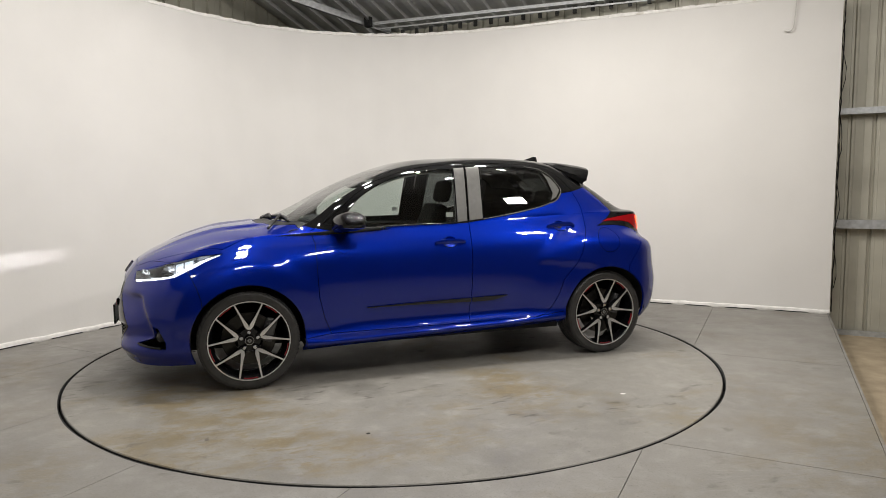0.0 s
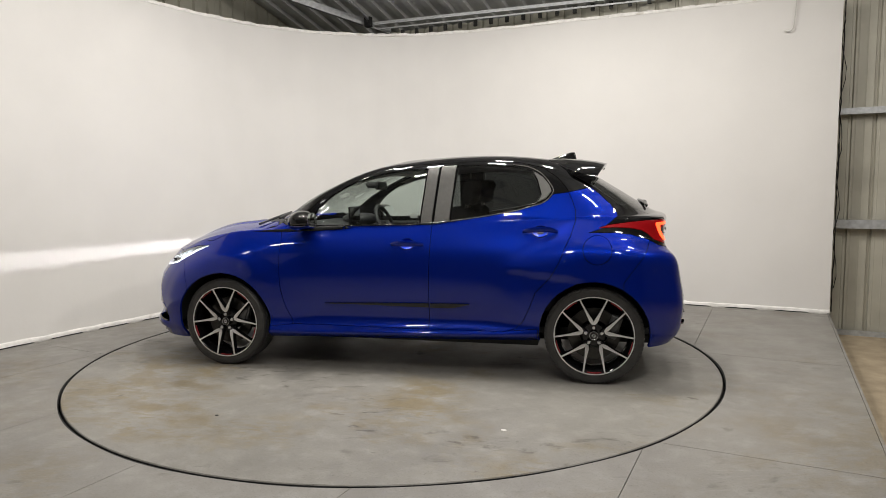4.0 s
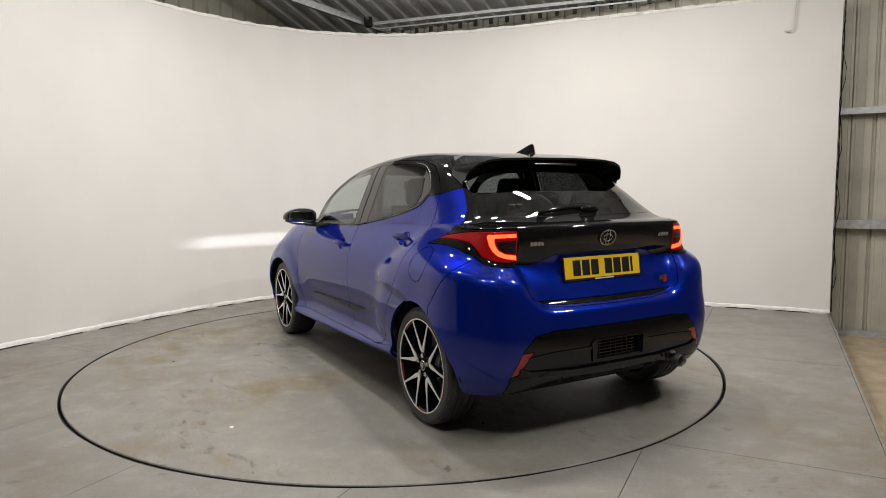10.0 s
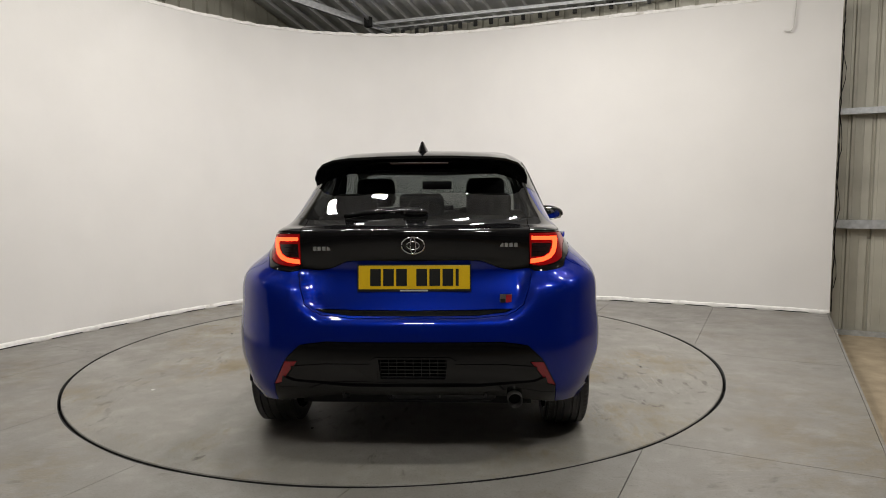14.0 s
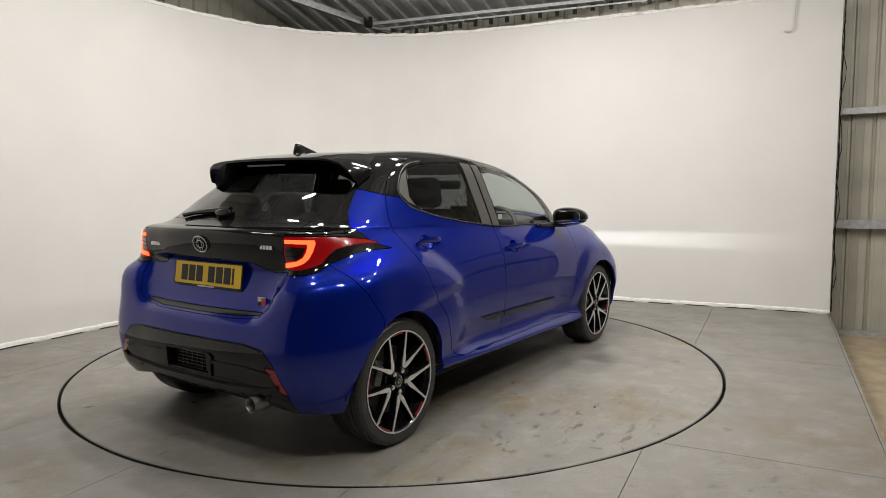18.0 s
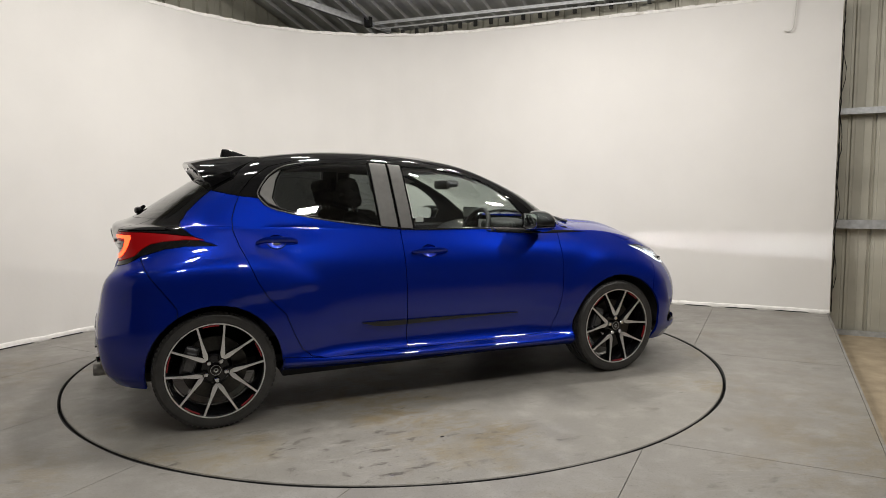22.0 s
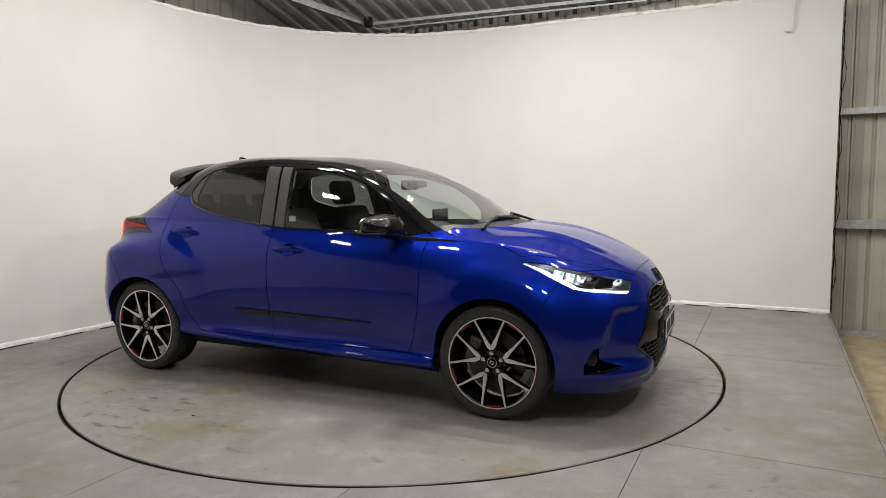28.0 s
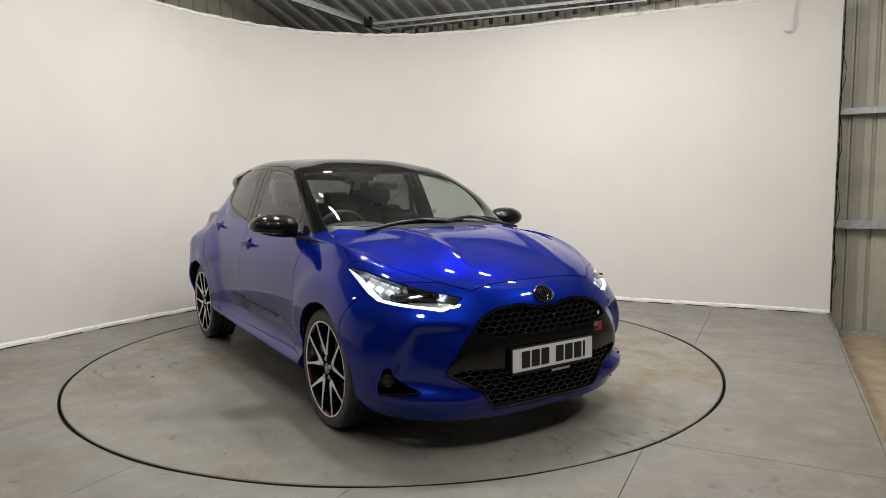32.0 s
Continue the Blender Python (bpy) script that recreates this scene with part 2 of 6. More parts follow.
def tube(points, radius, steps=8):
    """A round bar along a line of points."""
    bm = bmesh.new()
    pts = [Vector(p) for p in points]
    rings = []
    for i, p in enumerate(pts):
        d = (pts[min(i + 1, len(pts) - 1)] - pts[max(i - 1, 0)]).normalized()
        q = d.to_track_quat("Z", "Y")
        rings.append([bm.verts.new(p + q @ Vector((radius * math.cos(2 * math.pi * k / steps), radius * math.sin(2 * math.pi * k / steps), 0))) for k in range(steps)])
    for a, b in zip(rings, rings[1:]):
        for k in range(steps):
            bm.faces.new((a[k], a[(k + 1) % steps], b[(k + 1) % steps], b[k]))
    bm.faces.new(rings[0])
    bm.faces.new(rings[-1])
    bmesh.ops.recalc_face_normals(bm, faces=bm.faces)
    return bm


def beam(a, b, w, h):
    """A straight rectangular bar from a to b."""
    a, b = Vector(a), Vector(b)
    q = (b - a).to_track_quat("Z", "Y").to_matrix().to_4x4()
    return box(w, h, (b - a).length, m=Matrix.Translation(a) @ q)


def smooth_line(points, per=8, closed=False):
    """A rounded line through the points (chord-length cubic)."""
    P = [np.array(p, float) for p in points]
    n = len(P)
    out = []
    for i in range(n if closed else n - 1):
        p1, p2 = P[i], P[(i + 1) % n]
        p0 = P[i - 1] if (closed or i > 0) else 2 * p1 - p2
        p3 = P[(i + 2) % n] if (closed or i + 2 < n) else 2 * p2 - p1
        h0, h1, h2 = (max(1e-6, np.linalg.norm(b - a)) for a, b in ((p0, p1), (p1, p2), (p2, p3)))
        t1 = h1 * ((p1 - p0) / h0 * h1 + (p2 - p1) / h1 * h0) / (h0 + h1)
        t2 = h1 * ((p2 - p1) / h1 * h2 + (p3 - p2) / h2 * h1) / (h1 + h2)
        for k in range(per):
            t = k / per
            out.append((2 * t**3 - 3 * t**2 + 1) * p1 + (t**3 - 2 * t**2 + t) * t1 + (-2 * t**3 + 3 * t**2) * p2 + (t**3 - t**2) * t2)
    if not closed:
        out.append(P[-1])
    return [tuple(float(v) for v in q) for q in out]


# ---------------------------------------------------------------- floor and turntable
R_DISC, R_HOLE, THICK = 2.256, 2.279, 0.24
EDGE_DIR = Vector((0.507, 0.862))                 # the platform's open edge, square to the back wall
EDGE_AT = Vector((4.13, 1.07))
FAR = 14.0


def platform_reach(a):
    """How far the platform goes from the turntable's middle at the angle a."""
    d = Vector((math.cos(a), math.sin(a)))
    side = Vector((EDGE_DIR.y, -EDGE_DIR.x))
    k = d.dot(side)
    return min(9.0, EDGE_AT.dot(side) / k) if k > 1e-3 else 9.0


def floor_panels():
    bm = bmesh.new()
    steps = 240
    ring0, ring1, low = [], [], []
    for i in range(steps):
        a = 2 * math.pi * i / steps
        c, s, r = math.cos(a), math.sin(a), platform_reach(a)
        h = R_HOLE + 0.004 * math.sin(3 * a + 1.0) + 0.0025 * math.sin(17 * a)
        ring0.append(bm.verts.new((c * h, s * h, 0)))
        ring1.append(bm.verts.new((c * r, s * r, 0)))
    for i in range(steps):
        j = (i + 1) % steps
        bm.faces.new((ring0[i], ring1[i], ring1[j], ring0[j]))
    side = Vector((EDGE_DIR.y, -EDGE_DIR.x, 0))
    run = Vector((EDGE_DIR.x, EDGE_DIR.y, 0))
    joints = [(side, 1.02 * k + 1.98) for k in range(-7, 3)] + [(run, 1.95 * k - 1.01) for k in range(-4, 5)]
    for n, d in joints:
        for off in (-0.0016, 0.0016):
            bmesh.ops.bisect_plane(bm, geom=bm.verts[:] + bm.edges[:] + bm.faces[:], plane_co=n * (d + off), plane_no=n, dist=1e-6)
    cells = {}
    for f in bm.faces:
        c = f.calc_center_median()
        u, v = (c.dot(side) - 1.98) / 1.02, (c.dot(run) + 1.01) / 1.95
        if abs(u - round(u)) * 1.02 < 0.0016 or abs(v - round(v)) * 1.95 < 0.0016:
            continue
        cells.setdefault((math.floor(u), math.floor(v)), []).append([p.co.copy() for p in f.verts])
    bm.free()
    # shade below the panels, put in as one dark sheet
    base = bmesh.new()
    bmesh.ops.create_circle(base, cap_ends=True, segments=64, radius=2.95, matrix=Matrix.Translation((0, 0, -0.09)))
    floor = structure("floor", base, SEAM_DARK, "dark sheet for the shade under the painted floor panels")
    # the pit wall's shade in the gap, as an added dark liner
    part("pit_shade_ring", lathe([(R_HOLE - 0.008, -0.004), (R_HOLE + 0.012, -0.0035), (R_HOLE + 0.012, -0.085), (R_HOLE - 0.008, -0.085)], 160, "z", closed=True), SEAM_DARK, floor, "dark liner ring for the shade in the turntable gap")
    for polys in cells.values():
        pb = bmesh.new()
        for poly in polys:
            pb.faces.new([pb.verts.new(c) for c in poly])
        bmesh.ops.remove_doubles(pb, verts=pb.verts, dist=1e-5)
        rim = [e for e in pb.edges if e.is_boundary]
        out = bmesh.ops.extrude_edge_only(pb, edges=rim)
        bmesh.ops.translate(pb, verts=[g for g in out["geom"] if isinstance(g, bmesh.types.BMVert)], vec=(0, 0, -0.07))
        bmesh.ops.recalc_face_normals(pb, faces=pb.faces)
        part("floor_panel", pb, FLOOR_GREY, floor)
    return floor


floor_panels()
bm = bmesh.new()
for v in ((-16, -22), (16, -22), (16, 18), (-16, 18)):
    bm.verts.new((v[0], v[1], -THICK))
bm.faces.new(bm.verts[:])
structure("ground", bm, CONCRETE, "dusty brown concrete floor of the hall, below the grey platform")
# the platform's open side
side = Vector((EDGE_DIR.y, -EDGE_DIR.x))
p0, p1 = EDGE_AT + EDGE_DIR * 0.02, EDGE_AT - EDGE_DIR * 9
bm = join(beam((p0.x - side.x * 0.03, p0.y - side.y * 0.03, -THICK / 2 - 0.004), (p1.x - side.x * 0.03, p1.y - side.y * 0.03, -THICK / 2 - 0.004), 0.05, THICK - 0.012))
structure("platform_edge", bm, FLOOR_GREY, "grey painted board along the platform's open edge", category="edge")


def turntable():
    disc = thing("turntable", "round grey worn painted turntable let into the floor", "turntable")
    bm = lathe([(0.0, 0.0), (0.6, 0.0), (1.2, 0.0), (1.8, 0.0), (R_DISC - 0.004, 0.0), (R_DISC, -0.004), (R_DISC, -0.08)], 160, "z")
    part("deck", bm, DISC_GREY, disc)
    # dark band over the deck's side, so the gap's shade is in the colour
    part("rim_shade_band", lathe([(R_DISC - 0.0005, -0.0045), (R_DISC + 0.003, -0.006), (R_DISC + 0.003, -0.079), (R_DISC - 0.0005, -0.079)], 160, "z", closed=True), SEAM_DARK, disc, "dark liner on the deck's edge for the shade in the gap")
    rng = random.Random(11)
    for k, (x, y, sx, sy) in enumerate(((-.967, 1.465, .016, .012), (0.62, 1.55, .012, .008), (-.4, -1.7, .010, .007), (1.5, -.6, .012, .006), (-1.6, .3, .009, .008))):
        chip = bmesh.new()
        n = 9
        loop = [chip.verts.new((x + sx * (0.7 + 0.5 * rng.random()) * math.cos(2 * math.pi * i / n), y + sy * (0.7 + 0.5 * rng.random()) * math.sin(2 * math.pi * i / n), 0.0022)) for i in range(n)]
        low = [chip.verts.new((v.co.x, v.co.y, 0.0)) for v in loop]
        chip.faces.new(loop)
        for i in range(n):
            chip.faces.new((low[i], low[(i + 1) % n], loop[(i + 1) % n], loop[i]))
        part("paint_chip", chip, WALL_WHITE if k == 0 else SEAM_DARK, disc, "pale chip of paint" if k == 0 else "dark fleck")
    return disc


TURNTABLE = turntable()

# ---------------------------------------------------------------- the curved white wall
WALL_H = 3.05
FOOT = smooth_line([(-4.6, -4.6), (-4.2, -2.2), (-3.62, -0.45), (-3.12, 0.48), (-2.65, 1.22), (-2.1, 1.99), (-1.6, 2.5), (-0.98, 2.85), (-0.3, 3.0),
                    (0.34, 2.94), (1.0, 2.7), (1.85, 2.27), (2.62, 1.90), (3.3, 1.53), (4.13, 1.07)], 10)


def curved_wall():
    bm = bmesh.new()
    T = 0.05
    prev = None
    n = len(FOOT)
    for i, p in enumerate(FOOT):
        a, b = FOOT[max(i - 1, 0)], FOOT[min(i + 1, n - 1)]
        d = Vector((b[0] - a[0], b[1] - a[1])).normalized()
        out = Vector((-d.y, d.x))
        top = WALL_H + 0.012 * math.sin(i * 0.7) + 0.008 * math.sin(i * 2.1)
        zs = [0.0, 0.05, 0.3, 0.8, 1.4, 2.0, 2.6, WALL_H - 0.09, top]
        lean = [0.010 * math.sin(i * 1.3 + z * 2) * (1.0 if z < 0.04 else 0.35) for z in zs]
        row = [bm.verts.new((p[0] + out.x * l, p[1] + out.y * l, z)) for z, l in zip(zs, lean)]
        row += [bm.verts.new((p[0] + out.x * T, p[1] + out.y * T, z)) for z in reversed(zs)]
        if prev:
            for k in range(len(row) - 1):
                bm.faces.new((prev[k], row[k], row[k + 1], prev[k + 1]))
        prev = row
        if i in (0, n - 1):
            bm.faces.new(row)
    bmesh.ops.recalc_face_normals(bm, faces=bm.faces)
    return structure("wall_curved", bm, WALL_WHITE, "white painted curved photo backdrop wall with a ragged top", smooth=True, sharp=40, category="wall")


curved_wall()


def wall_strip(name, z0, z1, proud, material, label, wobble, step=1):
    """A strip that follows the curved wall's face."""
    bm = bmesh.new()
    prev = None
    rng = random.Random(5)
    n = len(FOOT)
    for i, p in enumerate(FOOT):
        a, b = FOOT[max(i - 1, 0)], FOOT[min(i + 1, n - 1)]
        d = Vector((b[0] - a[0], b[1] - a[1])).normalized()
        out = Vector((d.y, -d.x))
        j = [wobble * (rng.random() - 0.5) for _ in range(4)]
        q = lambda o, z: bm.verts.new((p[0] + out.x * o, p[1] + out.y * o, z))
        row = [q(-0.03, z0), q(proud + j[0], z0 + abs(j[1]) * .3), q(proud + j[2], (z0 + z1) / 2), q(proud * .8 + j[3], z1 - .008), q(proud * .3, z1 + j[1]), q(-0.03, z1 + j[1])]
        if prev:
            for k in range(5):
                bm.faces.new((prev[k], row[k], row[k + 1], prev[k + 1]))
        prev = row
    bmesh.ops.recalc_face_normals(bm, faces=bm.faces)
    return structure(name, bm, material, label, smooth=True, sharp=50, category="trim")


WALL_TRIM = shade("white_gloss_trim_paint", (0.82, 0.80, 0.77), rough=0.55, vary=0.10, scale=18, bump=0.3, bump_scale=22, second=(0.55, 0.52, 0.48), patch_scale=9, patch=(0.60, 0.72))
# shadow gap at the wall's foot, put in as a dark strip
wall_strip("floor_gap", 0.001, 0.009, 0.004, SEAM_DARK, "dark ragged strip for the shadow gap under the backdrop wall", 0.003)
wall_strip("baseboard", 0.009, 0.044, 0.012, WALL_TRIM, "rough white painted strip along the foot of the backdrop wall", 0.010)
wall_strip("trim_top", WALL_H - 0.026, WALL_H + 0.006, 0.007, WALL_TRIM, "loose white edging along the top of the backdrop wall", 0.012)

# the backdrop's ragged end: a dark frayed edge with a loose cord
END = Vector(FOOT[-1]) + EDGE_DIR * 0.03
rng = random.Random(3)
bm = join(tube([(END.x + 0.010 + 0.012 * rng.random(), END.y - 0.010 * rng.random(), 0.02 + 0.10 * k) for k in range(31)], 0.006, 6),
          tube([(END.x + 0.030 + 0.016 * math.sin(k * 1.1) * (1 + rng.random()), END.y, 0.25 + 0.11 * k) for k in range(24)], 0.0035, 5))
structure("trim_end", bm, MATT_BLACK, "dark frayed end of the backdrop wall", smooth=True, category="trim")
# a bent wire hanging on the wall's upper part, and the backdrop's ragged end
CABLE = shade("grey_wire", (0.58, 0.56, 0.53), rough=0.6)
cable = tube([(3.782, 1.222, 3.20), (3.776, 1.230, 2.993), (3.760, 1.240, 2.735), (3.740, 1.250, 2.706), (3.692, 1.276, 2.715)], 0.006, 6)
tagged(part("hanging_wire", cable, CABLE, None, smooth=True), "thin bent grey wire hanging on the white wall", "wire")
# ---------------------------------------------------------------- the hall round it (in the hall's own axes)
BACK, LEFT, RIGHT, REAR, EAVE, SLOPE = 7.6, -5.97, 8.5, -8.0, 3.29, 0.271
RIDGE_Y = (BACK + REAR) / 2


def roof_z(y):
    return EAVE + SLOPE * min(BACK - y, y - REAR)


def ribbed(length, height, pitch=0.24, depth=0.032, rib=0.055):
    """A length of ribbed steel sheet standing in the x-z plane, ribs towards -y, 0.7 mm steel with a back."""
    line = []
    x = 0.0
    while x < length - 1e-6:
        line += [(x, 0.0), (x + pitch - rib - 0.016, 0.0), (x + pitch - rib - 0.010, -depth), (x + pitch - 0.010, -depth)]
        for k in (0.10, 0.5):
            line.insert(-3, (x + (pitch - rib) * k, 0.0))
            line.insert(-3, (x + (pitch - rib) * k + 0.006, -0.0022))
            line.insert(-3, (x + (pitch - rib) * k + 0.012, 0.0))
        x += pitch
    line.sort(key=lambda p: p[0])
    line.append((length, 0.0))
    bm = bmesh.new()
    for z0, z1 in ((0, height),):
        rows = [[bm.verts.new((a, b + t, z)) for a, b in line] for z, t in ((z0, 0), (z1, 0), (z1, 0.004), (z0, 0.004))]
        for r, s in zip(rows, rows[1:] + rows[:1]):
            for i in range(len(line) - 1):
                bm.faces.new((r[i], r[i + 1], s[i + 1], s[i]))
    bmesh.ops.recalc_face_normals(bm, faces=bm.faces)
    return bm


def clad_wall(name, m, length, height, label):
    """A wall of ribbed sheets about a metre wide on rails; the sheets are pieces of it."""
    root = structure(name, box(length, 0.03, height, length / 2, 0.05), CLADDING, label, ROOM @ m, category="wall")
    bm = ribbed(1.025, height, pitch=0.205, depth=-0.034, rib=0.022)
    data = mesh_of(bm, "cladding_sheet", CLADDING)
    for k in range(int(length / 1.025) + 1):
        sheet = new("cladding_sheet", data)
        sheet.parent = root
        sheet.matrix_basis = pose(k * 1.025 - 0.158, (k % 2) * 0.0015, 0.0)
    return root


span = RIGHT - LEFT
depth = BACK - REAR
clad_wall("wall_back", pose(LEFT, BACK, -THICK), span, EAVE + THICK, "beige ribbed steel cladding of the hall's back wall")
clad_wall("wall_left", pose(LEFT, REAR, -THICK, 0, 0, 90), depth, roof_z(RIDGE_Y) + THICK + 0.1, "beige ribbed steel gable wall of the hall")
structure("wall_right", box(0.1, depth, 6.0, RIGHT + 0.05, (BACK + REAR) / 2, -THICK), PLAIN, "plain grey wall closing the hall", ROOM)
structure("wall_rear", box(span, 0.1, 6.0, (LEFT + RIGHT) / 2, REAR - 0.05, -THICK), PLAIN, "plain grey wall closing the hall behind", ROOM)


def roof_half(sign):
    """One slope of ribbed roof sheets with the ribs running down the slope."""
    run = depth / 2 + 0.25
    bm = ribbed(span, run * math.hypot(1, SLOPE), pitch=0.22, depth=0.04, rib=0.07)
    a = math.degrees(math.atan(SLOPE))
    if sign > 0:
        bmesh.ops.transform(bm, matrix=pose(LEFT, BACK + 0.25, EAVE - 0.25 * SLOPE + 0.045, 90 - a, 0, 0) @ pose(0, 0, 0), verts=bm.verts)
    else:
        bmesh.ops.transform(bm, matrix=pose(RIGHT, REAR - 0.25, EAVE - 0.25 * SLOPE + 0.045, 0, 0, 180) @ pose(0, 0, 0, 90 - a, 0, 0), verts=bm.verts)
    return bm


structure("ceiling", join(roof_half(1), roof_half(-1)), ROOF_GREY, "grey ribbed steel roof sheets on purlins", ROOM)


def rail(name, a, b, w, h, material, label, category="beam"):
    ob = part(name, beam(a, b, w, h), material, None, "", m=ROOM)
    return tagged(ob, label, category, kind="structure")


for z, w in ((0.86, 0.085), (1.95, 0.06)):
    bm = join(box(span, 0.004, w, (LEFT + RIGHT) / 2, BACK - 0.105, z - w / 2), box(span, 0.06, 0.004, (LEFT + RIGHT) / 2, BACK - 0.075, z + w / 2 - 0.004),
              box(span, 0.06, 0.004, (LEFT + RIGHT) / 2, BACK - 0.075, z - w / 2))
    tagged(part("cladding_rail", bm, GALV, None, "", m=ROOM), "galvanised steel cladding rail along the metal wall", "rail", kind="structure")
bm = join(box(span, 0.05, 0.045, (LEFT + RIGHT) / 2, BACK - 0.07, -THICK))
tagged(part("base_rail", bm, GALV, None, "", m=ROOM), "grey base rail at the foot of the metal wall", "rail", kind="structure")

for k in range(9):
    y = BACK - 2.1 - 1.5 * k
    if y > REAR + 0.5:
        rail("purlin", (LEFT, y, roof_z(y) - 0.09), (RIGHT, y, roof_z(y) - 0.09), 0.06, 0.15, GALV, "galvanised steel roof purlin", "purlin")


# roof truss over the backdrop, and the dark ends of the roof flutes at the eave
for nm, a, b, w, h in (("rafter", (-5.28, 5.78, 3.52), (-4.375, 7.2, 3.20), .05, .075), ("tie_bar", (-4.43, 6.94, 3.243), (-.9, 7.56, 3.305), .035, .035),
                       ("tie_bar", (-4.40, 7.02, 3.195), (-.9, 7.57, 3.25), .018, .018), ("strut", (-4.39, 6.2, 3.44), (-4.465, 6.88, 3.275), .025, .035)):
    rail(nm, a, b, w, h, GALV, "light grey steel " + nm.replace("_", " ") + " of the roof truss", "beam")
node = part("truss_node", join(box(.09, .06, .12, -4.47, 6.86, 3.19, bevel=.01), box(.05, .08, .05, -4.47, 6.85, 3.22, bevel=.008)), MATT_BLACK, None, "", m=ROOM)
tagged(node, "black box where the truss members meet", "bracket", kind="structure")
rail("gable_brace", (LEFT + .08, 4.35, 3.02), (LEFT + .08, 5.6, 3.52), .03, .04, GALV, "light steel brace on the gable wall", "beam")
PLASTIC_GREY = shade("dark_grey_foam", (0.06, 0.06, 0.058), rough=0.8, vary=0.2, scale=30)
notches = join(*[box(.040, .03, .075, -5.8 + .205 * k, BACK - .10, 3.205) for k in range(34)])
tagged(part("eave_filler", notches, PLASTIC_GREY, None, "", m=ROOM), "dark ends of the roof flutes along the eave", "filler", kind="stuff")


def fixture(m, a, b, group, label):
    """A slim luminaire: a white steel tray over the lit face, with two drop rods."""
    root = thing("ceiling_light", label, "light", group, m)
    part("tray", join(box(a, b, .035, 0, 0, .012, bevel=.004), box(a * .9, b * .5, .05, 0, 0, .046, bevel=.01)), GALV, root, "white steel tray")
    part("tray_lip", join(box(a + .01, .012, .03, 0, b / 2, -.006), box(a + .01, .012, .03, 0, -b / 2, -.006), box(.012, b, .03, a / 2, 0, -.006), box(.012, b, .03, -a / 2, 0, -.006)), GALV, root)
    return root


for k, (m, a, b, w) in enumerate(LIT):
    fixture(m, a, b, "ceiling lights of the hall", "lit slim white panel light hung under the roof" if k >= len(FLOODS) else "lit slim white floodlight aimed at the backdrop")
    at = m.translation
    inv = ROOM.inverted() @ at
    rods = join(*[tube([tuple(at + m.to_3x3() @ Vector((dx, 0, .08))), (tuple((m @ Vector((dx, 0, .08))))[0], tuple((m @ Vector((dx, 0, .08))))[1], roof_z(inv.y) - .02)], .005, 6) for dx in (-.3 * a, .3 * a)])
    tagged(part("light_rods", rods, GALV, None), "thin steel drop rods of a panel light", "rod", kind="structure")


# ---------------------------------------------------------------- the car: x forward, y to its left, z up, middle of the wheelbase at 0
CAR = thing("car", "blue hatchback with black roof and alloy wheels on the turntable", "car")

